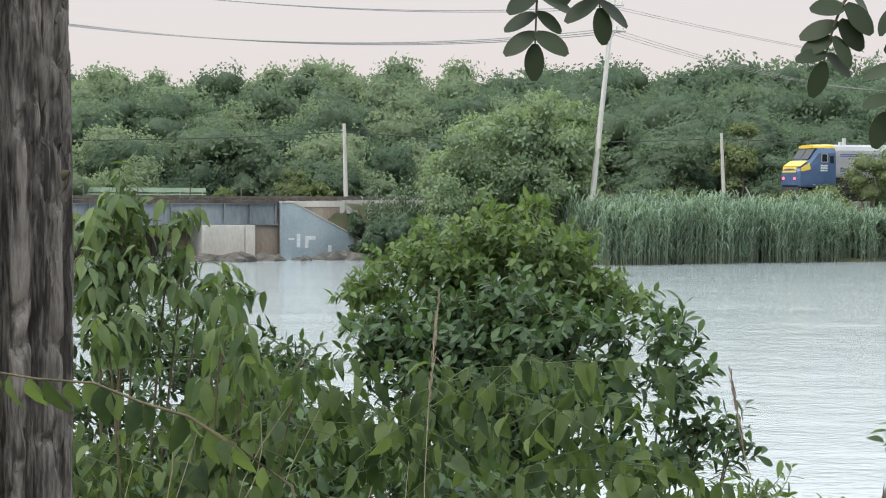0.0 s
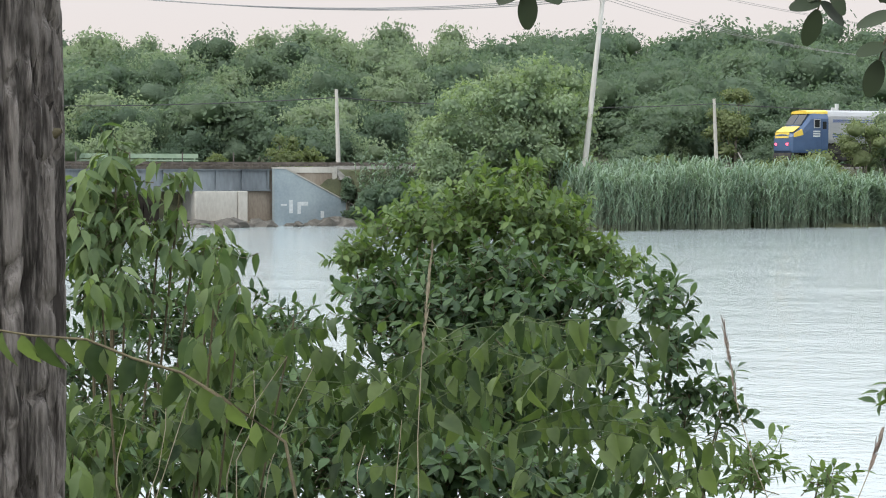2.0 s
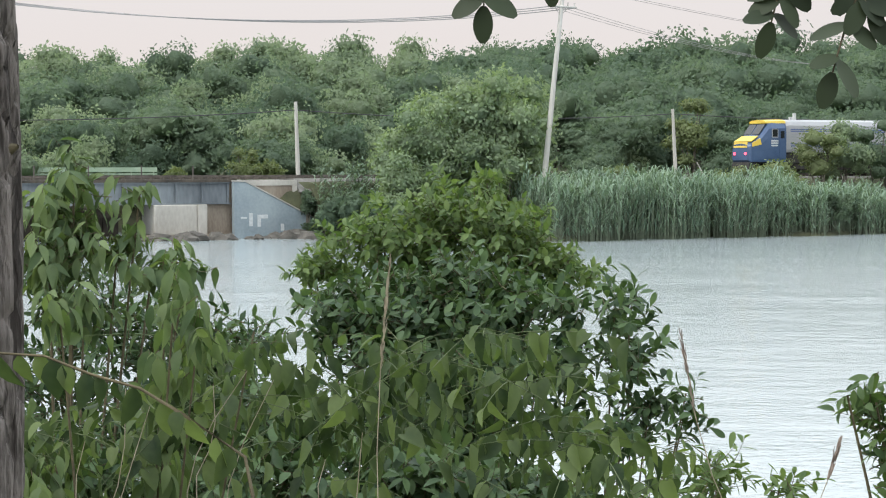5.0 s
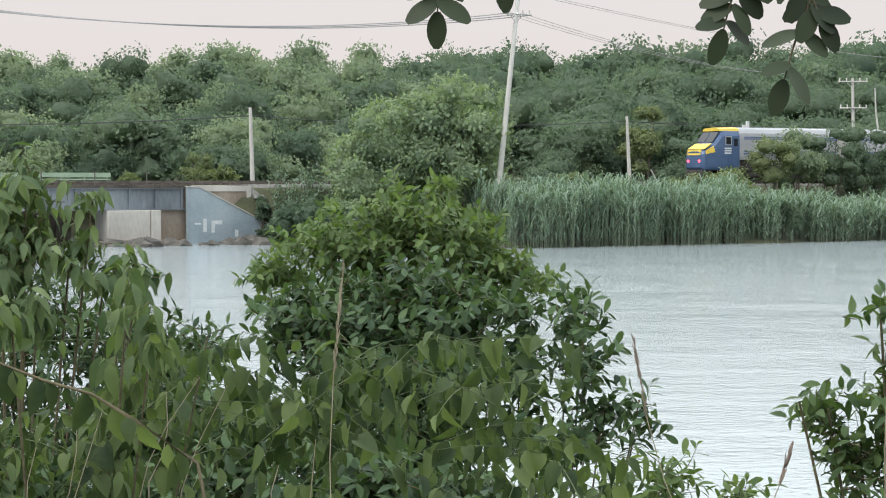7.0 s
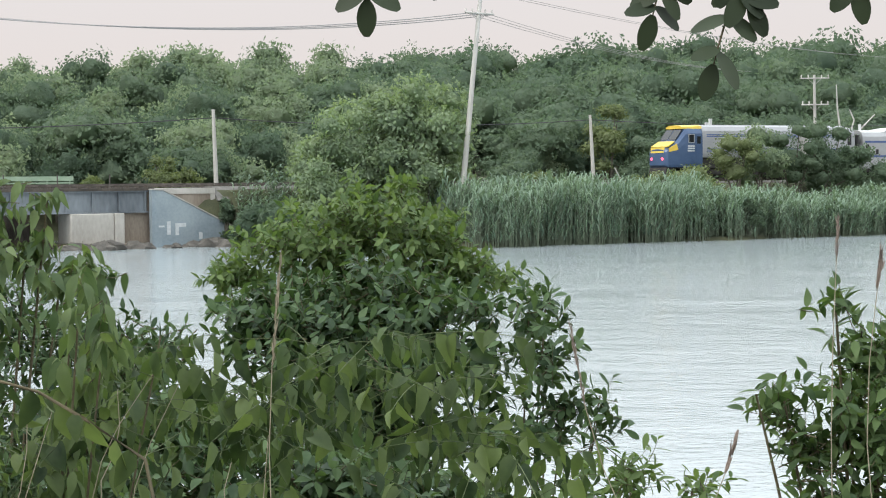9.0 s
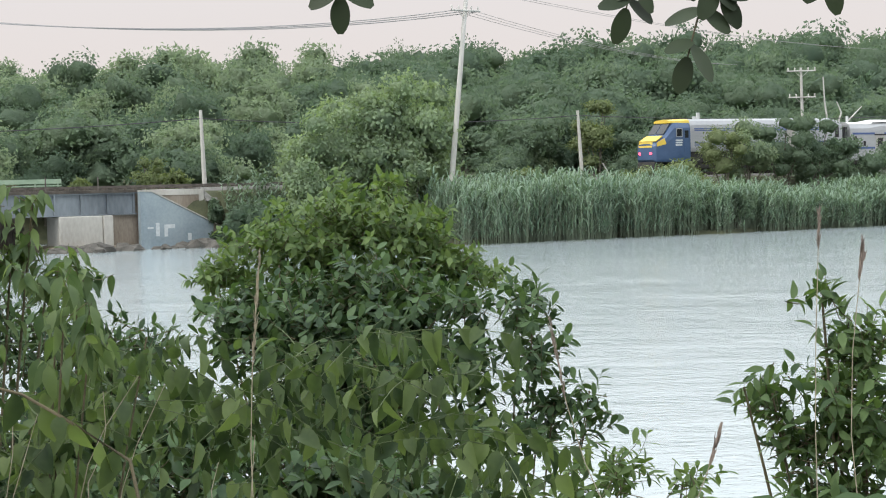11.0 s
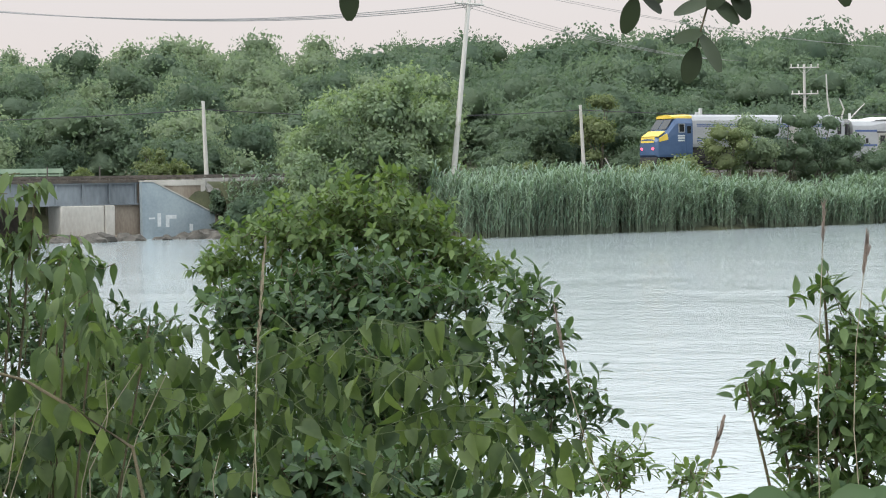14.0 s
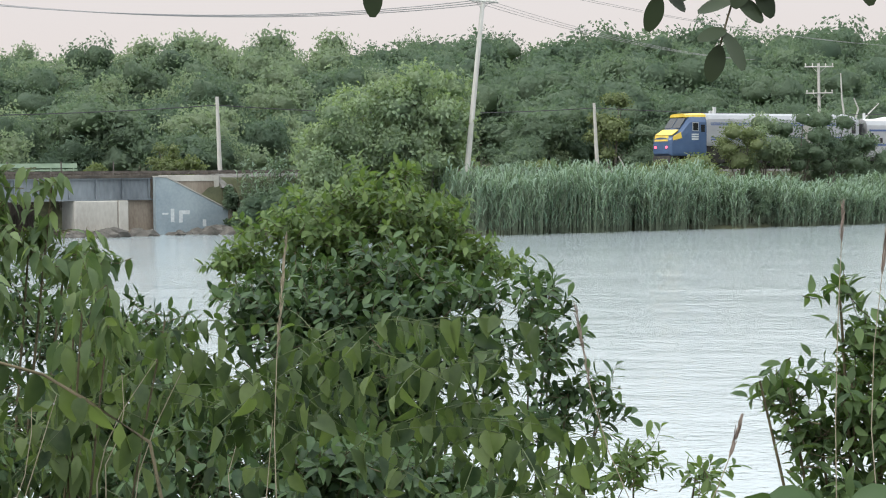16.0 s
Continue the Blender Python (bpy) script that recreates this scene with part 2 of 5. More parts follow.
def arrays(name, verts, faces, material, parent=None, label="", smooth=False):
    """One mesh object from arrays of corners and faces, all faces with the same number of corners."""
    verts, faces = np.asarray(verts, float).reshape(-1, 3), np.asarray(faces, int)
    me = bpy.data.meshes.new(name)
    k = faces.shape[1]
    me.vertices.add(len(verts))
    me.vertices.foreach_set("co", verts.ravel())
    me.loops.add(faces.size)
    me.loops.foreach_set("vertex_index", faces.ravel())
    me.polygons.add(len(faces))
    me.polygons.foreach_set("loop_start", np.arange(0, faces.size, k))
    me.polygons.foreach_set("loop_total", np.full(len(faces), k))
    if smooth:
        me.polygons.foreach_set("use_smooth", np.ones(len(faces), bool))
    me.update(calc_edges=True)
    me.materials.append(material)
    ob = new(name, me)
    if parent:
        ob.parent = parent
    if label:
        tagged(ob, label)
    return ob


def box(bm, lo, hi, bevel=0.0):
    r = bmesh.ops.create_cube(bm, size=1.0)
    c = [(a + b) / 2 for a, b in zip(lo, hi)]
    s = [b - a for a, b in zip(lo, hi)]
    for v in r["verts"]:
        v.co = Vector((v.co.x * s[0] + c[0], v.co.y * s[1] + c[1], v.co.z * s[2] + c[2]))
    if bevel:
        es = list({e for v in r["verts"] for e in v.link_edges})
        bmesh.ops.bevel(bm, geom=es, offset=bevel, segments=1, affect="EDGES")


def boxes(*specs, bevel=0.0):
    bm = bmesh.new()
    for lo, hi in specs:
        box(bm, lo, hi, bevel)
    return bm


def prism(outline, y0, y1):
    """An outline in x and z, given thickness along y."""
    bm = bmesh.new()
    a = [bm.verts.new((x, y0, z)) for x, z in outline]
    b = [bm.verts.new((x, y1, z)) for x, z in outline]
    bm.faces.new(a)
    bm.faces.new(b[::-1])
    for i in range(len(a)):
        j = (i + 1) % len(a)
        bm.faces.new((a[j], a[i], b[i], b[j]))
    bmesh.ops.recalc_face_normals(bm, faces=bm.faces)
    return bm


def tubes(paths, sides=5):
    """Corner and face arrays of tapered tubes: each path a list of (point, radius)."""
    vs, fs, base = [], [], 0
    for path in paths:
        for i, (p, r) in enumerate(path):
            p = Vector(p)
            q = Vector(path[min(i + 1, len(path) - 1)][0]) - Vector(path[max(i - 1, 0)][0])
            q = q.normalized() if q.length > 1e-9 else Vector((0, 0, 1))
            a = q.orthogonal().normalized()
            b = q.cross(a)
            for k in range(sides):
                w = 2 * math.pi * k / sides
                vs.append(p + (a * math.cos(w) + b * math.sin(w)) * r)
        for i in range(len(path) - 1):
            for k in range(sides):
                k2 = (k + 1) % sides
                fs.append((base + i * sides + k, base + i * sides + k2, base + (i + 1) * sides + k2, base + (i + 1) * sides + k))
        base += sides * len(path)
    return np.array([tuple(v) for v in vs]), np.array(fs)


def leaf_shape(length, width, fold=0.25, droop=0.2, widest=0.4, point=1.0, tip=0.03):
    """A leaf along +x with its upper face to +z: folded at the midrib, drooping to its tip. Quads."""
    xs = [0.0, 0.18, widest, 0.72, 1.0]
    ws = [0.06, 0.72, 1.0, 0.62 * point + 0.2 * (1 - point), tip]
    v, f = [], []
    for x, w in zip(xs, ws):
        z = -droop * length * x * x
        h = w * width / 2
        v += [(x * length, -h, z + fold * h), (x * length, 0, z), (x * length, h, z + fold * h)]
    for i in range(4):
        for k in (0, 1):
            a = 3 * i + k
            f.append((a, a + 3, a + 4, a + 1))
    return np.array(v), np.array(f)


def oval_leaf(length, width, fold=0.2, droop=0.15):
    """A blunt leaf along +x, broadest beyond its middle."""
    v, f = [], []
    for x, w in zip((0.0, 0.18, 0.42, 0.66, 0.88, 1.0), (0.07, 0.42, 0.82, 1.0, 0.70, 0.14)):
        h, z = w * width / 2, -droop * length * x * x
        v += [(x * length, -h, z + fold * h), (x * length, 0, z), (x * length, h, z + fold * h)]
    for i in range(5):
        for k in (0, 1):
            a = 3 * i + k
            f.append((a, a + 3, a + 4, a + 1))
    return np.array(v), np.array(f)


def round_leaf(length, width, fold=0.1, droop=0.1):
    """A blunt oval leaflet along +x."""
    v, f = [], []
    n = 8
    for i in range(n + 1):
        x = i / n
        h = width / 2 * max(0.06, math.sin(math.pi * (0.04 + 0.92 * x))) ** 0.62
        z = -droop * length * x * x
        v += [(x * length, -h, z + fold * h), (x * length, 0, z), (x * length, h, z + fold * h)]
    for i in range(n):
        for k in (0, 1):
            a = 3 * i + k
            f.append((a, a + 3, a + 4, a + 1))
    return np.array(v), np.array(f)


def heart_shape(size):
    """A round heart-shaped leaf along +x."""
    xs = [-0.06, 0.1, 0.35, 0.62, 0.85, 1.0]
    ws = [0.55, 0.92, 1.0, 0.8, 0.38, 0.02]
    v, f = [], []
    for i, (x, w) in enumerate(zip(xs, ws)):
        h = w * size * 0.38
        z = -0.22 * size * x * x
        notch = 0.1 * size if i == 0 else 0.0
        v += [(x * size, -h, z + 0.5 * h), (x * size + notch, 0, z), (x * size, h, z + 0.5 * h)]
    for i in range(len(xs) - 1):
        for k in (0, 1):
            a = 3 * i + k
            f.append((a, a + 3, a + 4, a + 1))
    return np.array(v), np.array(f)


def sprig_shape(n, length, leaf, rng):
    """A spray of n flat leaves round a point, for foliage far away."""
    vs, fs = [], []
    for i in range(n):
        d = rng.normal(size=3)
        d[2] = d[2] * 0.35
        d /= np.linalg.norm(d)
        side = np.cross(d, np.array([0, 0, 1.0]) + rng.normal(size=3) * 0.35)
        side /= np.linalg.norm(side)
        c = d * length * rng.uniform(0.1, 0.6)
        L = leaf * rng.uniform(0.7, 1.3)
        b = len(vs)
        vs += [c, c + d * L * 0.5 + side * L * 0.3, c + d * L, c + d * L * 0.5 - side * L * 0.3]
        fs.append((b, b + 1, b + 2, b + 3))
    return np.array(vs), np.array(fs)


def frames_from(dirs, ups):
    """Turning matrices with x along dirs and z near ups."""
    x = dirs / np.linalg.norm(dirs, axis=1, keepdims=True)
    y = np.cross(ups, x)
    ln = np.linalg.norm(y, axis=1, keepdims=True)
    y = np.where(ln > 1e-6, y / np.maximum(ln, 1e-6), np.array([[0, 1, 0]]))
    z = np.cross(x, y)
    return np.stack([x, y, z], axis=2)


def scatter(shape, places, turns, sizes):
    """Corner and face arrays of one shape set down many times."""
    v, f = shape
    V = np.einsum("nij,kj->nki", turns, v) * sizes[:, None, None] + places[:, None, :]
    Fc = f[None] + (np.arange(len(places)) * len(v))[:, None, None]
    return V.reshape(-1, 3), Fc.reshape(-1, f.shape[1])


def random_turns(rng, n):
    d, u = rng.normal(size=(n, 3)), rng.normal(size=(n, 3))
    return frames_from(d, u)


# ---- the plan: the railway runs obliquely across the far side of the water ----
T0 = Vector((-19.83, 146.0, 0))             # a point on the track
TD = Vector((0.862, 0.507, 0)).normalized()  # along the track, going away to the right
TN = Vector((0.507, -0.862, 0)).normalized() # from the track towards the camera
TRACK_TURN = math.degrees(math.atan2(TD.y, TD.x))
RAIL = 5.0


def on_line(s, w, z=0.0):
    """The place s metres along the track, w metres before it."""
    p = T0 + TD * s + TN * w
    return Vector((p.x, p.y, z))


def sw(x, y):
    d = Vector((x, y, 0)) - T0
    return d.dot(TD), d.dot(TN)


def seen(u, w):
    """Distance ahead at which the sight line with slope u meets the line w metres before the track."""
    return (w + T0.x * TN.x + T0.y * TN.y) / (u * TN.x + TN.y)


def smooth(a, b, x):
    t = min(1.0, max(0.0, (x - a) / (b - a)))
    return t * t * (3 - 2 * t)


def ground_height(x, y):
    """The lie of the land: near bank, bed of the water, far marsh, railway bank, wooded rise."""
    near = 3.7 - 4.9 * smooth(1.5, 17.0, y)
    s, w = sw(x, y)
    if w > 60:
        return near
    shore = 2.4 + 19.4 * smooth(1.0, 15.0, s) + 1.2 * math.sin(s * 0.21) + 0.7 * math.sin(s * 0.53 + 1)
    z = -1.2 + 1.55 * smooth(shore + 2.5, shore - 0.6, w)
    foot = 3.7 + 5.3 * smooth(1.5, 10.0, s)      # the bank is held steep by the wing wall
    z += 4.1 * smooth(foot, min(3.2, foot - 0.6), w)
    z = z - 3.0 * smooth(-3.5, -10.0, w) + 0.11 * min(220.0, max(0.0, -w - 10))
    z += 0.16 * noise.noise(Vector((x * 0.13, y * 0.13, 0)))
    # the channel under the bridge
    cut = smooth(-4.3, -5.6, s) * smooth(-48, -44, s) * smooth(-22, -12, w)
    left_shore = smooth(-5.0, -8.0, s) * smooth(6, 10, w)
    z = z + (-1.2 - z) * max(cut, left_shore)
    return z


def build_ground():
    ys = np.concatenate([np.linspace(-60, 0, 13), np.linspace(1, 20, 39), np.linspace(22, 100, 20), np.linspace(101, 200, 100), np.linspace(204, 420, 55), np.linspace(450, 3000, 16)])
    xs = np.concatenate([np.linspace(-2500, -150, 12), np.linspace(-140, 160, 201), np.linspace(175, 2500, 12)])
    V = np.array([(x, y, ground_height(x, y)) for y in ys for x in xs])
    nx = len(xs)
    i, j = np.meshgrid(np.arange(len(ys) - 1), np.arange(nx - 1), indexing="ij")
    a = (i * nx + j).ravel()
    ob = arrays("ground", V, np.stack([a, a + 1, a + nx + 1, a + nx], 1), M_EARTH, smooth=True)
    tagged(ob, "dark overgrown earth of the banks and wooded rise", "ground", kind="structure")


def build_water():
    bm = bmesh.new()
    bmesh.ops.create_grid(bm, x_segments=1, y_segments=1, size=0.5)
    for v in bm.verts:
        v.co = Vector((v.co.x * 700, v.co.y * 260 + 140, 0))
    tagged(part("water", bm, M_WATER), "rippled grey-blue pond water reflecting the pale sky", "water", kind="structure")


build_ground()
build_water()


# ---- the far side: railway, bridge, train ----
def track_thing(name, label, category, s=0.0, w=0.0, z=0.0, group="", kind=""):
    p = on_line(s, w, z)
    return thing(name, label, category, group, kind, (p.x, p.y, p.z), TRACK_TURN)


# along a track thing: x goes along the track, -y comes towards the camera, z up
def build_railway():
    bed = track_thing("ballast_bed", "grey stone ballast bed under the railway track", "ballast", kind="structure")
    part("ballast", prism([(-3.6, 3.6), (-2.1, 4.72), (2.1, 4.72), (3.6, 3.6)], 0.0, 140), M_BALLAST, bed)
    part("bank_slope", prism([(-6.4, 0.6), (-3.7, 3.9), (3.7, 3.9), (6.4, 0.6)], 1.0, 140), M_EARTH, bed, "overgrown earth slope of the railway bank")
    for slope in bed.children:
        slope.matrix_local = pose(0, 0, 0, 0, 0, -90)
    rails = track_thing("railway_track", "rusty steel rails on dark timber sleepers", "railway track")
    for y in (-0.72, 0.72):
        part("rail", boxes(((-60, y - 0.035, RAIL - 0.16), (140, y + 0.035, RAIL))), M_RUST, rails)
    sl = bmesh.new()
    box(sl, (-0.12, -1.3, RAIL - 0.32), (0.12, 1.3, RAIL - 0.165))
    first = part("sleeper", sl, M_TIMBER, rails)
    first.location.x = -58
    for i in range(1, 240):
        o = first.copy()
        scene.collection.objects.link(o)
        o.location.x = -58 + i * 0.8


def build_bridge():
    b = track_thing("railway_bridge", "grey steel girder railway bridge on weathered concrete abutment", "bridge")
    # plate girder: web, flanges, stiffeners
    for y in (-3.0, 3.0):
        g = part("girder", boxes(((-46, y - 0.04, 2.8), (-5.9, y + 0.04, 4.38))), M_GIRDER, b, "grey painted plate girder")
        for z in (2.72, 4.36):
            part("flange", boxes(((-46, y - 0.34, z), (-5.85, y + 0.34, z + 0.09))), M_GIRDER, g)
        for i in range(19):
            x = -6.1 - i * 2.15
            part("stiffener", boxes(((x - 0.05, y - 0.3, 2.82), (x + 0.05, y + 0.3, 4.35))), M_GIRDER, g)
    part("deck", boxes(((-46, -3.3, 4.455), (-5.6, 3.3, 4.68))), M_TIMBER, b, "dark timber deck")
    part("deck_edge", boxes(((-46, -3.42, 4.46), (-5.4, -3.304, 4.66))), M_TIMBER, b, "dark deck edge beam")
    # abutment: pale bearing block, recessed stained face, wing wall
    part("bearing_block", boxes(((-12.3, -3.6, 0.35), (-8.8, -0.5, 2.7)), bevel=0.06), M_CONCRETE, b, "pale weathered concrete block")
    part("bearing_block", boxes(((-8.78, -3.75, 0.3), (-8.0, -0.5, 2.7)), bevel=0.05), M_CONCRETE, b, "pale weathered concrete block")
    part("footing", boxes(((-12.8, -4.2, -1.0), (-5.9, 2.5, 0.34)), bevel=0.08), M_CONCRETE_BROWN, b, "dark stained footing")
    part("abutment", boxes(((-7.98, -2.9, 0.36), (-5.3, 3.4, 2.69))), M_CONCRETE_BROWN, b, "brown stained concrete abutment")
    part("back_wall", boxes(((-5.88, -2.95, 2.7), (-5.2, 3.4, 4.45))), M_CONCRETE_BROWN, b)
    wing = part("wing_wall", prism([(-5.85, -1.0), (-5.85, 4.5), (-4.9, 4.45), (3.2, 0.35), (3.2, -1.0)], -4.0, -3.45), M_WING, b, "blue-grey painted sloping wing wall")
    part("coping", prism([(-5.9, 4.505), (-5.9, 4.6), (-4.85, 4.55), (3.3, 0.43), (3.3, 0.335), (-4.88, 4.455)], -4.06, -3.4), M_CONCRETE, wing, "pale concrete coping")
    for lo, hi, tilt in (((-5.3, 1.55), (-4.8, 1.68), 0), ((-4.6, 0.95), (-4.3, 2.0), 0), ((-3.9, 0.9), (-3.6, 1.6), 25), ((-3.9, 1.55), (-3.0, 1.85), -8), ((-1.9, 0.55), (-1.6, 1.1), 20)):
        m = part("painted_mark", boxes(((lo[0], -4.012, lo[1]), (hi[0], -4.004, hi[1]))), M_GRAFFITI, wing, "white spray-painted stroke")
    # retaining block behind the wing wall
    blk = track_thing("retaining_wall", "weathered concrete retaining wall by the track", "retaining wall")
    part("wall", boxes(((-5.15, -2.95, 0.4), (-0.45, 2.95, 4.15))), M_CONCRETE_BROWN, blk)
    part("coping", boxes(((-5.15, -3.02, 4.154), (-0.05, 3.0, 4.6))), M_CONCRETE, blk, "pale concrete coping")
    part("end_post", boxes(((-0.445, -3.02, 0.4), (-0.05, 3.0, 4.15))), M_CONCRETE, blk, "pale concrete end post")
    # timber fender on the far side of the channel
    fen = track_thing("timber_bulkhead", "dark creosoted timber bulkhead under the bridge", "bulkhead")
    for i in range(48):
        x = -34 + i * 0.45
        part("bulkhead_post", boxes(((x, 5.0 + 0.06 * (i % 3), -1.2), (x + 0.4, 5.4, 2.5 + 0.15 * math.sin(i * 2.1)))), M_TIMBER, fen)
    part("waler", boxes(((-34, 4.85, 1.5), (-12.4, 4.99, 1.8))), M_TIMBER, fen)
    # hand rail posts on the deck
    rail = track_thing("deck_railing", "thin rusty railing along the bridge deck", "railing")
    for i in range(8):
        x = -9.0 - i * 4.2
        part("post", boxes(((x - 0.04, -3.3, 4.684), (x + 0.04, -3.22, 5.75))), M_RUST, rail)


def build_rocks():
    rng = random.Random(5)
    for i in range(44):
        s, w = rng.uniform(-14, 5), rng.uniform(4.3, 7.5)
        r = rng.uniform(0.4, 1.15)
        bm = bmesh.new()
        bmesh.ops.create_icosphere(bm, subdivisions=2, radius=r)
        off = Vector((i * 3.1, 0, 0))
        for v in bm.verts:
            v.co *= 1 + 0.45 * noise.noise(v.co * 1.6 / r + off)
            v.co.z *= 0.6
        ob = part("boulder", bm, M_ROCK)
        p = on_line(s, w, rng.uniform(-0.25, 0.1))
        ob.matrix_world = pose(p.x, p.y, p.z, 0, 0, rng.uniform(0, 360))
        tagged(ob, "dark wet boulder at the foot of the bridge abutment", "boulder", "boulders at the abutment")


# --- double-deck passenger car, 25.84 m over the couplings ---
CAR = 25.84


def car_profile(top):
    """Half outline of the body in y and z over the body's lower edge."""
    return [(1.50, 0.0), (1.53, 0.25), (1.53, top - 1.05), (1.49, top - 0.62), (1.28, top - 0.2), (0.8, top), (0.0, top + 0.04)]


def loft(sections):
    """A closed body through sections (x, outline in y and z)."""
    bm = bmesh.new()
    rings = []
    for x, prof in sections:
        pts = [(y, z) for y, z in prof] + [(-y, z) for y, z in reversed(prof[:-1])]
        rings.append([bm.verts.new((x, y, z)) for y, z in pts])
    for a, b in zip(rings, rings[1:]):
        for i in range(len(a)):
            j = (i + 1) % len(a)
            bm.faces.new((a[i], a[j], b[j], b[i]))
    bm.faces.new(rings[0][::-1])
    bm.faces.new(rings[-1])
    bmesh.ops.recalc_face_normals(bm, faces=bm.faces)
    return bm


def frame_window(parent, x0, x1, z0, z1, y, name="window"):
    win = part(name, boxes(((x0, y - 0.012, z0), (x1, y + 0.03, z1))), M_PANE, parent, "dark tinted window pane")
    t = 0.07
    part("window_frame", boxes(((x0 - t, y - 0.03, z1), (x1 + t, y + 0.03, z1 + t)), ((x0 - t, y - 0.03, z0 - t), (x1 + t, y + 0.03, z0)),
                               ((x0 - t, y - 0.03, z0), (x0, y + 0.03, z1)), ((x1, y - 0.03, z0), (x1 + t, y + 0.03, z1))), M_STEEL, win)
    return win


def build_car():
    car = thing("passenger_car", "silver double-deck passenger car with blue stripes and dark windows", "train car", "cars of the train")
    B = 0.82 + RAIL       # lower edge of the body
    L = CAR - 1.0
    lo, hi = 3.86, 4.1
    x0, x1 = -L / 2, L / 2
    body = part("body", loft([(x0, car_profile(lo)), (x0 + 2.6, car_profile(lo)), (x0 + 4.2, car_profile(hi)), (x1 - 4.2, car_profile(hi)), (x1 - 2.6, car_profile(lo)), (x1, car_profile(lo))]), M_STEEL, car)
    body.location.z = B
    prof = lambda top: [(1.30, top - 0.2), (1.28, top - 0.17), (0.8, top + 0.03), (0.0, top + 0.07)]
    part("roof", loft([(x0, prof(lo)), (x0 + 2.6, prof(lo)), (x0 + 4.2, prof(hi)), (x1 - 4.2, prof(hi)), (x1 - 2.6, prof(lo)), (x1, prof(lo))]), M_ROOF, body, "pale roof")
    for side in (-1, 1):
        y = side * 1.545
        for i in range(8):
            xa = x0 + L * (0.243 + 0.0655 * i)
            for z in (0.56, 2.76):
                frame_window(body, xa, xa + 1.18, z, z + 0.56, y)
        for z in (1.66, 2.14):
            part("stripe", boxes(((x0 + L * 0.23, y - 0.008, z), (x0 + L * 0.755, y + 0.008, z + 0.13))), M_BLUE, body, "blue stripe")
        for xa, xb in ((0.012, 0.135), (0.19, 0.225), (0.84, 0.985)):
            for z in (1.15, 2.62):
                part("stripe", boxes(((x0 + L * xa, y - 0.008, z), (x0 + L * xb, y + 0.008, z + 0.19))), M_BLUE, body, "blue stripe")
        for f in (0.166, 0.81):
            xa = x0 + L * f
            d = part("door", boxes(((xa - 0.62, y - 0.02, 0.2), (xa + 0.62, y + 0.02, 2.5))), M_DOOR, body, "brushed steel sliding door")
            part("door_window", boxes(((xa - 0.36, y - 0.03, 1.35), (xa + 0.36, y + 0.03, 2.25))), M_PANE, d, "dark door window")
            part("header", boxes(((xa - 0.8, y - 0.03, 2.52), (xa + 0.8, y + 0.03, 2.66))), M_RUBBER, d)
            part("threshold", boxes(((xa - 0.7, y - 0.06, 0.12), (xa + 0.7, y + 0.06, 0.18))), M_RUBBER, d)
        frame_window(body, x0 + L * 0.014, x0 + L * 0.034, 1.65, 2.45, y)
        frame_window(body, x0 + L * 0.07, x0 + L * 0.085, 1.45, 1.95, y)
        frame_window(body, x0 + L * 0.91, x0 + L * 0.965, 1.4, 1.98, y)
    for x in (x0 + 5.4, x1 - 5.4):
        part("roof_grille", boxes(((x - 2.2, -1.42, 3.78), (x + 2.2, -1.36, 3.86))), M_UNDER, body)
    for s, x in ((-1, x0), (1, x1)):
        a, b = sorted((x, x + s * 0.52))
        part("bellows", boxes(((a, -0.85, 0.1), (b, 0.85, 3.2)), ((a, -1.3, 0.3), ((a + b) / 2, 1.3, 3.4))), M_RUBBER, body, "black rubber gangway bellows")
    part("antenna", boxes(((x0 + 0.9, -0.1, 3.9), (x0 + 1.1, 0.1, 4.55))), M_ROOF, body, "white roof antenna")
    # underframe, bogies with wheels
    part("underframe", boxes(((x0 + 0.6, -1.3, RAIL + 0.45), (x1 - 0.6, 1.3, B - 0.004)), ((x0 + 7.5, -1.4, RAIL + 0.25), (x1 - 7.5, 1.4, B - 0.3))), M_UNDER, car)
    for x in (x0 + 3.0, x1 - 3.0):
        bog = part("bogie", boxes(((x - 1.8, -1.15, RAIL + 0.35), (x + 1.8, -0.95, RAIL + 0.75)), ((x - 1.8, 0.95, RAIL + 0.35), (x + 1.8, 1.15, RAIL + 0.75)), ((x - 0.3, -1.0, RAIL + 0.35), (x + 0.3, 1.0, RAIL + 0.7))), M_UNDER, car, "dark steel bogie")
        for dx in (-1.25, 1.25):
            for y in (-0.78, 0.78):
                bm = bmesh.new()
                bmesh.ops.create_cone(bm, cap_ends=True, segments=20, radius1=0.46, radius2=0.43, depth=0.13)
                bmesh.ops.transform(bm, matrix=pose(x + dx, y, RAIL + 0.46, 90), verts=bm.verts)
                part("wheel", bm, M_UNDER, bog)
    return car


def panel(parent, name, corners, material, label="", thick=0.03):
    """A plate through four corners, given thickness along its normal."""
    p = [Vector(c) for c in corners]
    n = (p[1] - p[0]).cross(p[3] - p[0]).normalized() * thick
    bm = bmesh.new()
    lo, hi = [bm.verts.new(q - n) for q in p], [bm.verts.new(q + n) for q in p]
    bm.faces.new(hi)
    bm.faces.new(lo[::-1])
    for i in range(4):
        j = (i + 1) % 4
        bm.faces.new((lo[i], lo[j], hi[j], hi[i]))
    bmesh.ops.recalc_face_normals(bm, faces=bm.faces)
    return part(name, bm, material, parent, label)


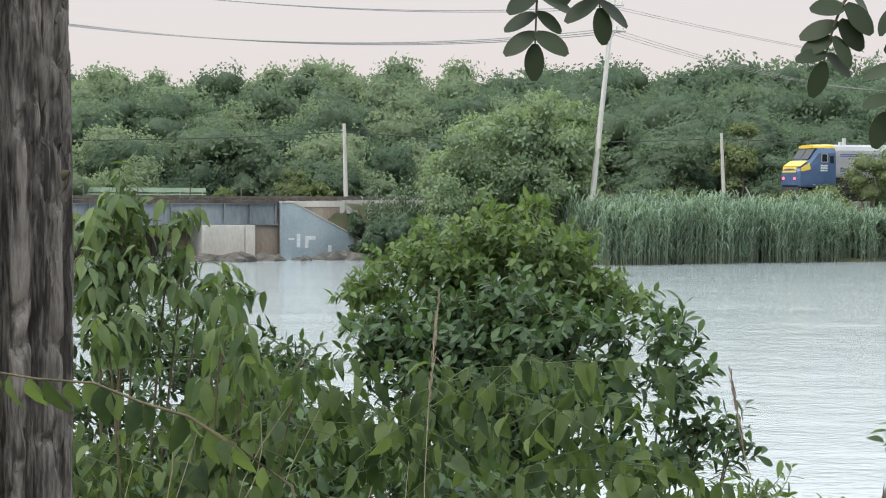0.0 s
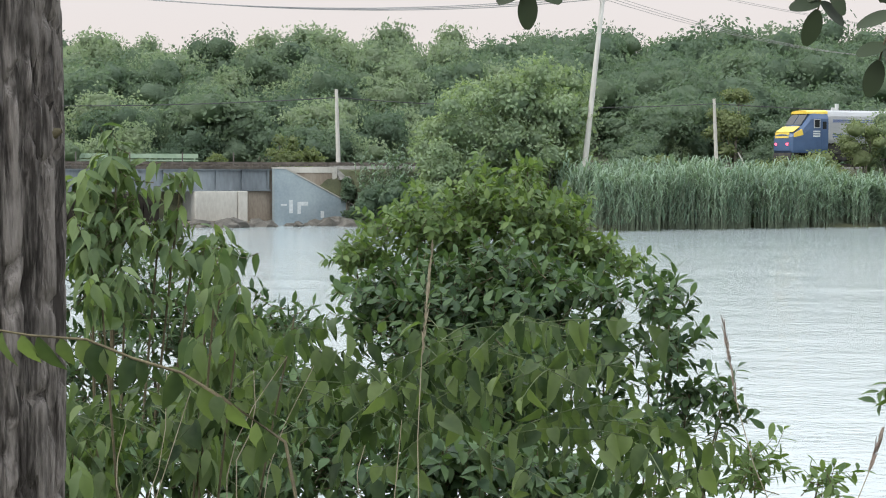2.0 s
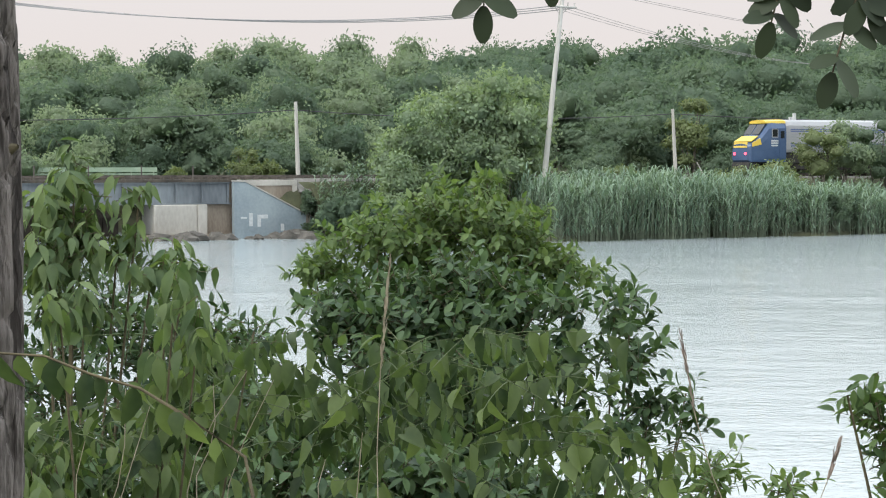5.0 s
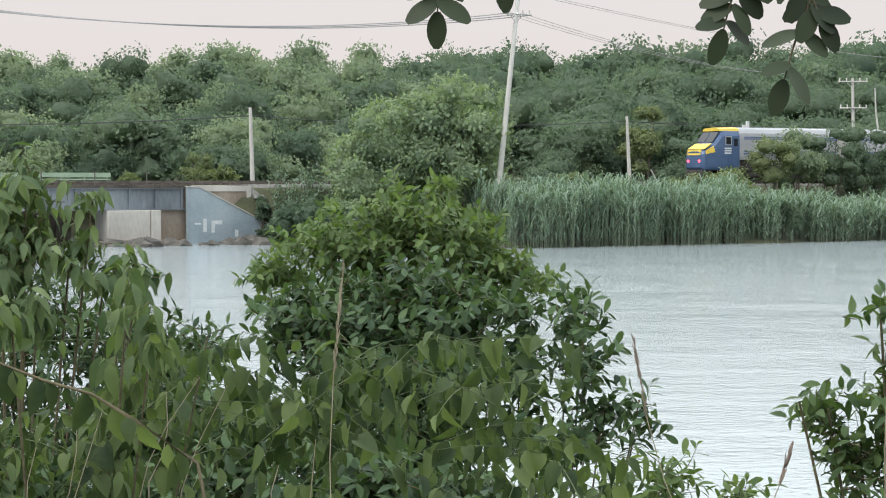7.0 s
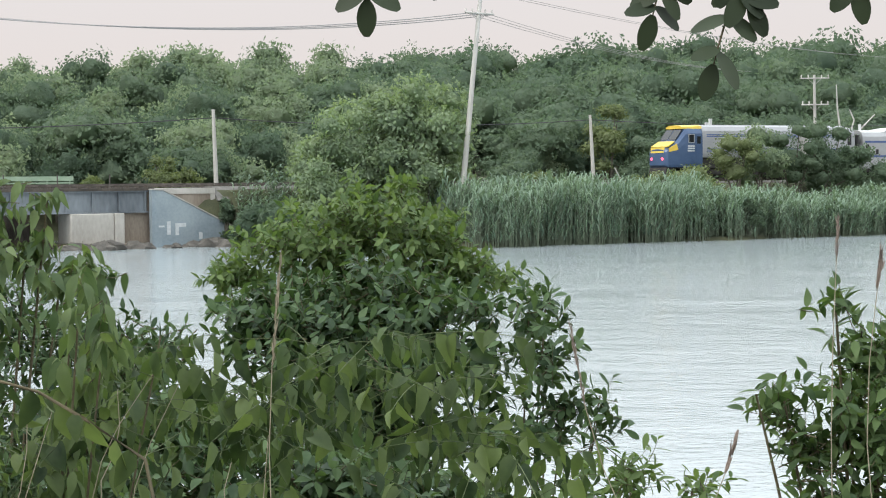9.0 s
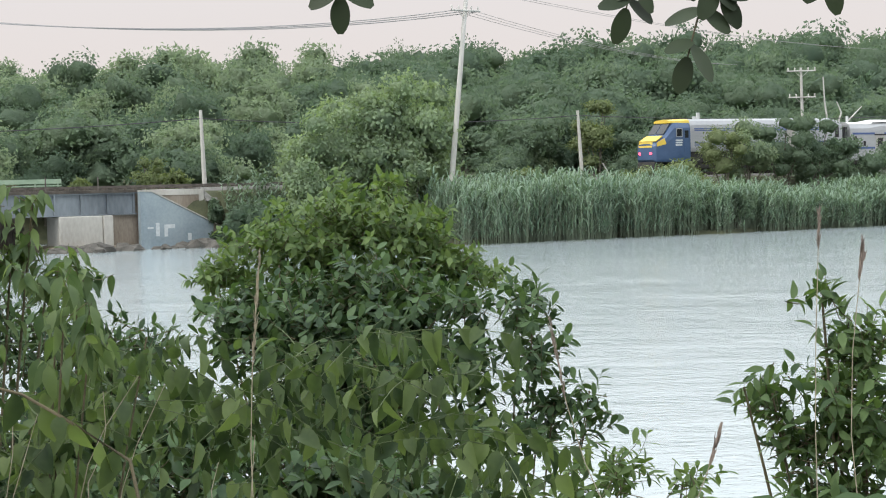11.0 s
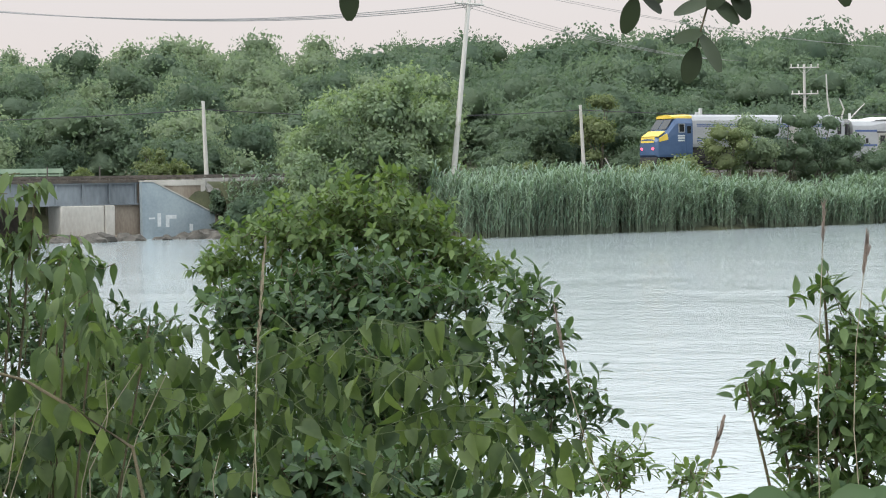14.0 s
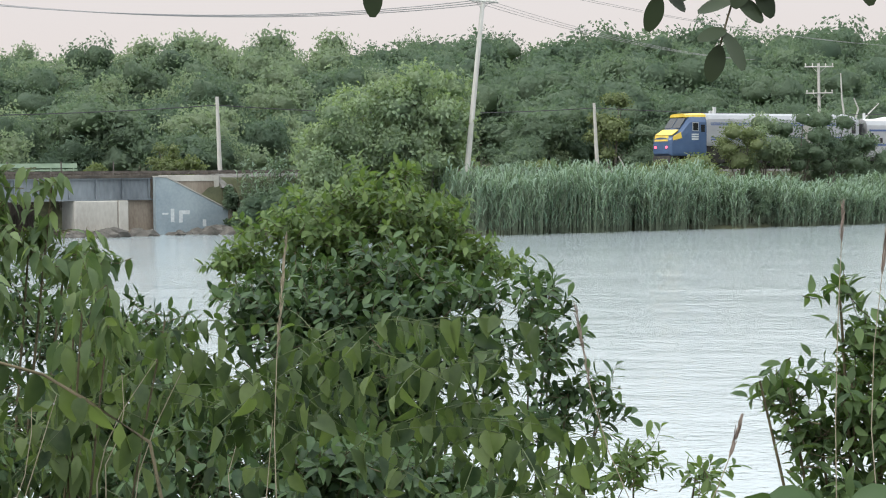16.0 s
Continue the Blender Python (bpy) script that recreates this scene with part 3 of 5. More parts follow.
def hull(lo, hi, half):
    """Half outline of the locomotive's hull in y and z."""
    d = hi - lo
    return [(half * 0.97, lo), (half, lo + 0.1 * d), (half, lo + 0.62 * d), (half * 0.97, lo + 0.82 * d), (half * 0.84, lo + 0.94 * d), (half * 0.5, hi), (0.0, hi + 0.03)]


def build_locomotive():
    """Cab at x = 0, the long silver hood behind it."""
    eng = thing("locomotive", "silver diesel locomotive with blue and yellow cab end", "locomotive")
    R = RAIL
    cab = part("cab", loft([(0.0, hull(R + 1.25, R + 2.75, 1.2)), (0.22, hull(R + 1.05, R + 2.9, 1.44)), (1.15, hull(R + 1.05, R + 3.45, 1.5)), (2.25, hull(R + 1.05, R + 4.85, 1.5)), (2.6, hull(R + 1.05, R + 4.98, 1.5)), (4.3, hull(R + 1.05, R + 5.0, 1.5))]), M_NAVY, eng, "blue painted cab")
    body = part("hood", loft([(4.31, hull(R + 1.98, R + 5.0, 1.5)), (4.6, hull(R + 1.98, R + 5.1, 1.52)), (22.6, hull(R + 1.98, R + 5.15, 1.52)), (23.9, hull(R + 1.98, R + 4.9, 1.5))]), M_LOCO, eng, "silver painted hood")
    for y0, y1, z0, z1 in ((-1.25, 1.25, 2.98, 3.42),):
        panel(cab, "nose_panel", ((0.28, -1.3, R + 3.0), (1.12, -1.25, R + 3.5), (1.12, 1.25, R + 3.5), (0.28, 1.3, R + 3.0)), M_YELLOW, "yellow nose panel", 0.035)
    panel(cab, "nose_band", ((0.02, -1.02, R + 2.42), (0.08, -1.02, R + 2.95), (0.08, 1.02, R + 2.95), (0.02, 1.02, R + 2.42)), M_YELLOW, "yellow nose band", 0.04)
    panel(cab, "side_band", ((0.3, -1.46, R + 2.5), (1.35, -1.51, R + 2.72), (1.2, -1.46, R + 3.3), (0.3, -1.44, R + 2.86)), M_YELLOW, "yellow cab side flash", 0.03)
    for ya, yb in ((-1.18, -0.06), (0.06, 1.18)):
        panel(cab, "windscreen", ((1.28, ya, R + 3.66), (2.12, ya, R + 4.72), (2.12, yb, R + 4.72), (1.28, yb, R + 3.66)), M_PANE, "dark slanted windscreen", 0.03)
    part("cab_roof", loft([(2.0, [(1.24, R + 4.72), (1.2, R + 4.9), (0.8, R + 5.02), (0.0, R + 5.06)]), (4.35, [(1.3, R + 4.74), (1.26, R + 4.98), (0.8, R + 5.1), (0.0, R + 5.14)])]), M_YELLOW, cab, "yellow cab roof")
    for side in (-1, 1):
        y = side * 1.505
        frame_window(cab, 2.65, 3.25, R + 3.45, R + 4.15, y)
        d = part("cab_door", boxes(((3.5, y - 0.02, R + 1.4), (4.15, y + 0.02, R + 4.2))), M_NAVY, cab)
        part("door_window", boxes(((3.6, y - 0.03, R + 3.3), (4.05, y + 0.03, R + 4.0))), M_PANE, d)
        for z in (2.55, 2.78, 3.0):
            part("marking", boxes(((2.5, y - 0.012, R + z), (3.1 + 0.08 * z, y + 0.012, R + z + 0.14))), M_GRAFFITI, cab, "white marking")
        for z in (2.55, 2.75, 3.95, 4.12):
            part("stripe", boxes(((4.8, y - 0.03, R + z), (22.4, y + 0.03, R + z + 0.09))), M_BLUE, body, "dark blue stripe")
        for xa, xb, za, zb, mat in ((9.8, 11.75, 2.25, 4.22, M_UNDER), (17.75, 20.1, 2.35, 3.35, M_UNDER), (16.5, 17.55, 2.05, 4.3, M_DOOR), (22.9, 23.4, 3.2, 4.2, M_PANE)):
            v = part("side_panel", boxes(((xa, y - 0.045, R + za), (xb, y + 0.045, R + zb))), mat, body, "dark louvred side panel" if mat is M_UNDER else "grey side panel")
            if mat is M_UNDER:
                for i in range(9):
                    z = R + za + (zb - za) * (i + 0.5) / 9
                    part("slat", boxes(((xa + 0.06, y - 0.07, z - 0.03), (xb - 0.06, y + 0.07, z + 0.03))), M_RUBBER, v)
    for y in (-0.85, 0.85):
        bm = bmesh.new()
        bmesh.ops.create_cone(bm, cap_ends=True, segments=16, radius1=0.14, radius2=0.12, depth=0.12)
        bmesh.ops.transform(bm, matrix=pose(-0.03, y, R + 1.85, 0, -90, 0), verts=bm.verts)
        part("tail_lamp", bm, M_LENS, cab, "glowing red tail lamp")
    part("horn", boxes(((6.1, -0.35, R + 5.1), (6.4, -0.15, R + 5.75)), ((6.0, 0.1, R + 5.1), (6.5, 0.3, R + 5.4))), M_ROOF, body, "pale horn and antenna")
    part("underframe", boxes(((0.9, -1.3, R + 0.95), (23.6, 1.3, R + 1.97)), ((8.4, -1.42, R + 0.3), (15.6, 1.42, R + 1.6))), M_UNDER, eng)
    part("plough", prism([(-0.05, R + 0.2), (0.1, R + 1.05), (1.0, R + 1.05), (1.0, R + 0.25)], -1.3, 1.3), M_UNDER, eng, "black snow plough")
    for x in (4.6, 19.6):
        bog = part("bogie", boxes(((x - 2.5, -1.2, R + 0.4), (x + 2.5, -1.0, R + 0.9)), ((x - 2.5, 1.0, R + 0.4), (x + 2.5, 1.2, R + 0.9)), ((x - 0.4, -1.0, R + 0.4), (x + 0.4, 1.0, R + 0.95))), M_UNDER, eng, "dark steel bogie")
        for dx in (-1.5, 1.5):
            for y in (-0.78, 0.78):
                bm = bmesh.new()
                bmesh.ops.create_cone(bm, cap_ends=True, segments=20, radius1=0.52, radius2=0.49, depth=0.13)
                bmesh.ops.transform(bm, matrix=pose(x + dx, y, R + 0.52, 90), verts=bm.verts)
                part("wheel", bm, M_UNDER, bog)
    return eng


NOSE = 46.8


def build_train():
    p = on_line(NOSE, 0, 0)
    build_locomotive().matrix_world = pose(p.x, p.y, 0, 0, 0, TRACK_TURN)
    first = build_car()
    for k in range(3):
        p = on_line(NOSE + 24.5 + (k + 0.5) * CAR, 0, 0)
        m = pose(p.x, p.y, 0, 0, 0, TRACK_TURN)
        if k == 0:
            first.matrix_world = m
        else:
            copy_thing(first, m)


def build_road_bridge():
    """The low road bridge behind the railway, with its pale green guard rail."""
    ob = track_thing("road_bridge", "low road bridge with a pale green guard rail", "bridge", w=-9.5)
    part("deck", boxes(((-50, -0.2, 4.2), (-7.5, 4.5, 4.75))), M_CONCRETE, ob)
    for x in (-44, -28):
        part("pier", boxes(((x - 0.6, 0.2, -1.3), (x + 0.6, 4.2, 4.196))), M_CONCRETE_BROWN, ob)
    rail = part("guard_rail", boxes(((-50, 0.0, 5.28), (-7.6, 0.08, 5.66)), ((-50, -0.02, 5.05), (-7.6, 0.06, 5.15))), M_GREEN_RAIL, ob, "pale green guard rail")
    for i in range(22):
        part("post", boxes(((-49.5 + 1.98 * i, 0.082, 4.754), (-49.4 + 1.98 * i, 0.16, 5.62))), M_GREEN_RAIL, rail)


# --- poles and wires ---
def cable(name, label, points, r, material):
    V, Fc = tubes([[(p, r) for p in points]], 4)
    tagged(arrays(name, V, Fc, material), label, "cable", "overhead cables")


def sagging(a, b, sag, n=24):
    a, b = Vector(a), Vector(b)
    return [a.lerp(b, i / n) - Vector((0, 0, sag * 4 * (i / n) * (1 - i / n))) for i in range(n + 1)]


def pole_thing(label, base, top, r, arms=(), braces=False):
    base, top = Vector(base), Vector(top)
    ob = thing("utility_pole", label, "utility pole", "poles along the railway", at=base)
    d = top - base
    V, Fc = tubes([[(d * t, r * (1.25 - 0.45 * t)) for t in (0, 0.2, 0.5, 0.8, 0.995, 1.0)]], 10)
    arrays("pole", V, Fc, M_POLE, ob, smooth=True)
    for t, half, along in arms:
        c = d * t
        a = Vector(along).normalized()
        V, Fc = tubes([[(c - a * half, 0.09), (c + a * half, 0.09)]], 4)
        arm = arrays("crossarm", V + np.array([0.1 * a.y, -0.25, 0]), Fc, M_POLE, ob)
        for k in (-0.92, -0.45, 0.45, 0.92):
            V, Fc = tubes([[(c + a * half * k + Vector((0, -0.25, 0.05)), 0.05), (c + a * half * k + Vector((0, -0.25, 0.32)), 0.07), (c + a * half * k + Vector((0, -0.25, 0.36)), 0.03)]], 6)
            arrays("insulator", V, Fc, M_POLE, arm)
        for k in (-0.5, 0.5):
            V, Fc = tubes([[(c + a * half * k + Vector((0, -0.2, 0)), 0.03), (c - d.normalized() * 0.7, 0.03)]], 4)
            arrays("brace", V, Fc, M_POLE, arm)
    return ob


def at(u, v, w):
    """On the sight line with slopes u across and v up, where it meets the line w metres before the track."""
    y = seen(u, w)
    return Vector((u * y, y, EYE + v * y))


def build_poles():
    pole_thing("short weathered grey utility pole beside the railway", at(-0.1269, -0.014, -4), at(-0.1284, 0.0392, -4), 0.17)
    pole_thing("short weathered grey utility pole beside the railway", at(0.0855, -0.012, -4), at(0.0832, 0.0343, -4), 0.17)
    big = pole_thing("tall leaning grey utility pole with two crossarms", at(0.0085, -0.035, 17), at(0.0229, 0.1085, 17), 0.2,
                     [(0.88, 1.5, (0.75, 0.66, 0)), (0.98, 1.0, (0.75, 0.66, 0))])
    pole_thing("weathered grey utility pole with two crossarms among shrubs", at(0.2104, -0.02, -5), at(0.2091, 0.0555, -5), 0.17,
               [(0.975, 1.5, (0.95, -0.1, 0)), (0.48 + 0.3, 1.4, (0.95, -0.1, 0))])
    # line wire from pole to pole
    a, b, c = at(-0.36, 0.030, -4), at(-0.1283, 0.0345, -4), at(0.0833, 0.0315, -4)
    e = at(0.30, 0.028, -4)
    for p, q, s in ((a, b, 0.35), (b, c, 0.6), (c, e, 0.5)):
        cable("line_wire", "thin black wire strung between the railway poles", sagging(p, q, s), 0.05, M_WIRE)
    hi, lo = at(0.0222, 0.1045, 17), at(0.0213, 0.0912, 17)
    for k in (-1, 0, 1):
        o = TN * 0.0 + Vector((0.75, 0.66, 0)).normalized() * 1.3 * k
        cable("power_cable", "grey power cable hanging from the tall pole", sagging(at(-0.40, 0.112, 17) + o, lo + o, 1.9), 0.045, M_WIRE_GREY)
        cable("power_cable", "grey power cable hanging from the tall pole", sagging(lo + o, at(0.17, 0.058, -30) + o, 0.8), 0.022, M_WIRE_GREY)
    for k in (-1, 1):
        o = Vector((0.75, 0.66, 0)).normalized() * 0.9 * k
        cable("power_cable", "grey power cable hanging from the tall pole", sagging(at(-0.40, 0.137, 17) + o, hi + o, 1.6), 0.04, M_WIRE_GREY)
        cable("power_cable", "grey power cable hanging from the tall pole", sagging(hi + o, at(0.25, 0.065, -30) + o, 0.8), 0.022, M_WIRE_GREY)


build_railway()
build_bridge()
build_rocks()
build_train()
build_road_bridge()
build_poles()


# ---- far woods, shore trees, reeds ----
def crown_arrays(rng, rx, rz, lobes, clumps, leaf, low=-0.5, sizes=(0.26, 0.48)):
    """Leaves of a lobed crown about its middle, and the lobes as (centre, radius)."""
    L = []
    for i in range(lobes):
        a = rng.uniform(0, 2 * math.pi)
        h = rng.uniform(low, 0.75)
        r = math.sqrt(max(0.05, 1 - h * h)) * rng.uniform(0.3, 0.8)
        L.append((np.array([math.cos(a) * r * rx, math.sin(a) * r * rx, h * rz]), rx * rng.uniform(*sizes)))
    L.append((np.array([0, 0, 0.1 * rz]), 0.5 * rx))
    pts, nor = [], []
    for c, r in L:
        n = int(clumps * r * r / sum(q * q for _, q in L)) + 1
        d = rng.normal(size=(n, 3))
        d[:, 2] = d[:, 2] * 0.8 + 0.35
        d /= np.linalg.norm(d, axis=1, keepdims=True)
        k = 0.62 + 0.62 * rng.beta(2.2, 1.8, size=(n, 1))
        lump = np.array([[noise.noise(Vector(q * 2.6 + c * 1.7))] for q in d])
        pts.append(c + d * r * k * (1 + 0.45 * lump) * np.array([1.12, 1.12, 0.88]))
        nor.append(d)
    pts, nor = np.concatenate(pts), np.concatenate(nor)
    side = np.cross(nor, rng.normal(size=nor.shape))
    turns = frames_from(side + nor * rng.uniform(-0.1, 0.5, size=(len(nor), 1)), nor + np.array([0, 0, 0.35]) + rng.normal(size=nor.shape) * 0.25)
    V, Fc = scatter(sprig_shape(3, leaf * 1.1, leaf, rng), pts, turns, rng.uniform(0.7, 1.35, len(pts)))
    return V, Fc, L


def core_arrays(L, rng, k=0.66):
    """Inner mass of foliage: billows a little inside the outermost leaves, lumpy all over."""
    bm = bmesh.new()
    bmesh.ops.create_icosphere(bm, subdivisions=2, radius=1.0)
    v0 = np.array([tuple(v.co) for v in bm.verts])
    f0 = np.array([[v.index for v in f.verts] for f in bm.faces])
    bm.free()
    vs, fs, b = [], [], 0
    for c, r in L:
        lumps = np.array([[noise.noise(Vector(q * 2.3 + c))] for q in v0])
        vs.append(c + v0 * r * k * (1 + 0.6 * lumps + rng.uniform(-0.14, 0.14, size=(len(v0), 1))) * np.array([1.1, 1.1, 0.84]))
        fs.append(f0 + b)
        b += len(v0)
    return np.concatenate(vs), np.concatenate(fs)


def tree_prototype(rng, label, material, height, rx, lobes, clumps, leaf, low=-0.5, group=""):
    """A broadleaf tree with its foot at the origin."""
    ob = thing("tree", label, "tree", group)
    rz = min(height * 0.42, rx * 1.15)
    mid = height - rz
    V, Fc, L = crown_arrays(rng, rx, rz, lobes, clumps, leaf, low)
    crown = arrays("crown", V + np.array([0, 0, mid]), Fc, material, ob)
    V, Fc = core_arrays(L, rng)
    arrays("inner_foliage", V + np.array([0, 0, mid]), Fc, material, crown)
    paths = [[((0, 0, -0.5), 0.28), ((0.1, 0.05, height * 0.25), 0.22), ((0.0, 0.1, mid), 0.14)]]
    for c, r in L[:6]:
        paths.append([((0.05, 0.05, height * 0.3), 0.12), (tuple(c * 0.5 + np.array([0, 0, height * 0.45])), 0.08), (tuple(c + np.array([0, 0, mid])), 0.03)])
    V, Fc = tubes(paths, 6)
    arrays("trunk", V, Fc, M_TRUNK, ob, smooth=True)
    return ob


def build_forest():
    rng = np.random.default_rng(11)
    protos = []
    for i in range(6):
        mat = L_FOREST if i % 3 else L_FOREST_HAZED
        label = "dense dark green broadleaf tree of the woods" if i % 3 else "pale green broadleaf tree of the woods, haze in its colour"
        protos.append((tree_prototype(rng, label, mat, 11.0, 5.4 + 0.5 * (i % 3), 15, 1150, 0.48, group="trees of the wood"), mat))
    used = set()
    rows = [(-15, 0.016, 5.5), (-22, 0.031, 6.5), (-32, 0.043, 8.5), (-48, 0.053, 9.5), (-60, 0.052, 9.0), (-72, 0.061, 9.5), (-94, 0.069, 9.0), (-118, 0.068, 8.5)]
    for n, (w, v, gap) in enumerate(rows):
        s = -78.0 + 3.1 * n
        while True:
            p = on_line(s, w)
            u = p.x / p.y
            if u > 0.32:
                break
            if u > -0.37:
                q = on_line(s + rng.uniform(-1.5, 1.5), w + rng.uniform(-5, 5))
                g = ground_height(q.x, q.y)
                g = max(g, 0.8)
                top = EYE + (v * (1 + 0.2 * u) + 0.001 + rng.uniform(-0.006, 0.006)) * q.y
                h = max(4.5, top - g)
                i = int(rng.integers(0, 6))
                pale = 0.75 - 2.2 * (u + 0.3) + (0.15 if n < 2 else 0.0)     # share of haze-paled trees: painted haze thickens towards the bridge
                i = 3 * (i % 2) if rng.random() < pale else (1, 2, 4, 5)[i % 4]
                k = h / 11.0
                wide = k * rng.uniform(0.85, 1.1) if k < 1 else k ** 0.5 * rng.uniform(0.9, 1.15)
                m = pose(q.x, q.y, g - 0.2, 0, 0, rng.uniform(0, 360)) @ Matrix.Diagonal((wide, wide, k, 1))
                ob = protos[i][0]
                if i in used:
                    o = copy_thing(ob, Matrix.Identity(4))
                    o.matrix_world = m
                else:
                    used.add(i)
                    ob.matrix_world = m
            s += gap * rng.uniform(0.8, 1.2)


def shrub(rng, name, label, material, p, height, rx, clumps, leaf, lobes=13, category="shrub", group="", sizes=(0.2, 0.38)):
    ob = thing(name, label, category, group, at=p)
    rz = height * 0.5
    V, Fc, L = crown_arrays(rng, rx, rz, lobes, clumps, leaf, -0.7, sizes)
    crown = arrays("foliage", V + np.array([0, 0, height * 0.52]), Fc, material, ob)
    V, Fc = core_arrays(L, rng, 0.66)
    arrays("inner_foliage", V + np.array([0, 0, height * 0.52]), Fc, material, crown)
    paths = [[((0, 0, -0.4), 0.12), (tuple(c * 0.4 + np.array([0, 0, height * 0.35])), 0.08), (tuple(c + np.array([0, 0, height * 0.5])), 0.03)] for c, r in L[:5]]
    for path in paths:
        V, Fc = tubes([path], 5)
        arrays("stem", V, Fc, M_TRUNK, ob)
    return ob


def build_shore():
    rng = np.random.default_rng(23)
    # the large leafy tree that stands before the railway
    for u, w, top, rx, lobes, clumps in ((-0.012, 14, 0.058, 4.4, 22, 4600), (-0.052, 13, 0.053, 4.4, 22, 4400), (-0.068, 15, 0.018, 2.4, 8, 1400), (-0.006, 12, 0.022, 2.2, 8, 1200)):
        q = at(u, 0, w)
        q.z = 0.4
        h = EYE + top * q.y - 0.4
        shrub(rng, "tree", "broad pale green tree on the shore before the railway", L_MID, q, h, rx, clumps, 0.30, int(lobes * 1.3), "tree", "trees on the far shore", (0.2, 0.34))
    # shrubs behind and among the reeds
    for u, w, top, rx, mat in ((0.128, 9, 0.004, 2.6, L_SHRUB), (0.148, 10, 0.006, 2.6, L_SHRUB), (0.165, 8, 0.024, 2.6, L_SHRUB), (0.180, 8, 0.033, 3.0, L_FOREST_HAZED), (0.198, 7, 0.031, 3.6, L_FOREST),
                               (0.216, 7, 0.031, 3.4, L_FOREST), (0.228, 6, 0.018, 2.6, L_FOREST), (0.246, 8, 0.010, 3.0, L_FOREST), (0.266, 8, 0.02, 3.2, L_FOREST), (0.06, 7, -0.001, 1.6, L_SHRUB), (0.108, 7, 0.002, 1.9, L_SHRUB),
                               (0.172, 22.5, -0.010, 1.6, L_FOREST)):
        q = at(u, 0, w)
        q.z = max(0.2, ground_height(q.x, q.y))
        shrub(rng, "shrub", "leafy green shrub among the reeds on the far shore", mat, q, EYE + top * q.y - q.z, rx, 900, 0.26, group="shrubs on the far shore")
    for u, w, top, rx in ((-0.157, -8, 0.014, 1.9), (-0.143, -8.5, 0.006, 1.5), (-0.20, -9, 0.006, 1.6), (0.052, -7, 0.003, 1.7)):
        q = at(u, 0, w)
        q.z = max(0.4, ground_height(q.x, q.y))
        shrub(rng, "shrub", "pale green shrub at the wood's edge beside the track", L_SHRUB, q, EYE + top * q.y - q.z, rx, 800, 0.26, group="shrubs beside the track")
    q = at(0.094, 0, -14)
    q.z = ground_height(q.x, q.y)
    shrub(rng, "tree", "bright yellow-green young tree at the wood's edge", L_SHRUB, q, EYE + 0.046 * q.y - q.z, 2.6, 1200, 0.28, 12, "tree")
    for u, w, top, rx in ((-0.112, 6.5, -0.018, 1.4), (-0.122, 4.2, -0.010, 0.8), (-0.10, 10, -0.012, 2.2), (-0.085, 13, -0.016, 2.4), (-0.06, 17, -0.02, 2.6), (-0.03, 19, -0.022, 2.4), (0.0, 19, -0.022, 2.4)):
        q = at(u, 0, w)
        q.z = max(0.0, ground_height(q.x, q.y))
        shrub(rng, "shrub", "low green shrub on the muddy far shore", L_FOREST, q, max(1.2, EYE + top * q.y - q.z), rx, 700, 0.24, group="shrubs on the far shore")


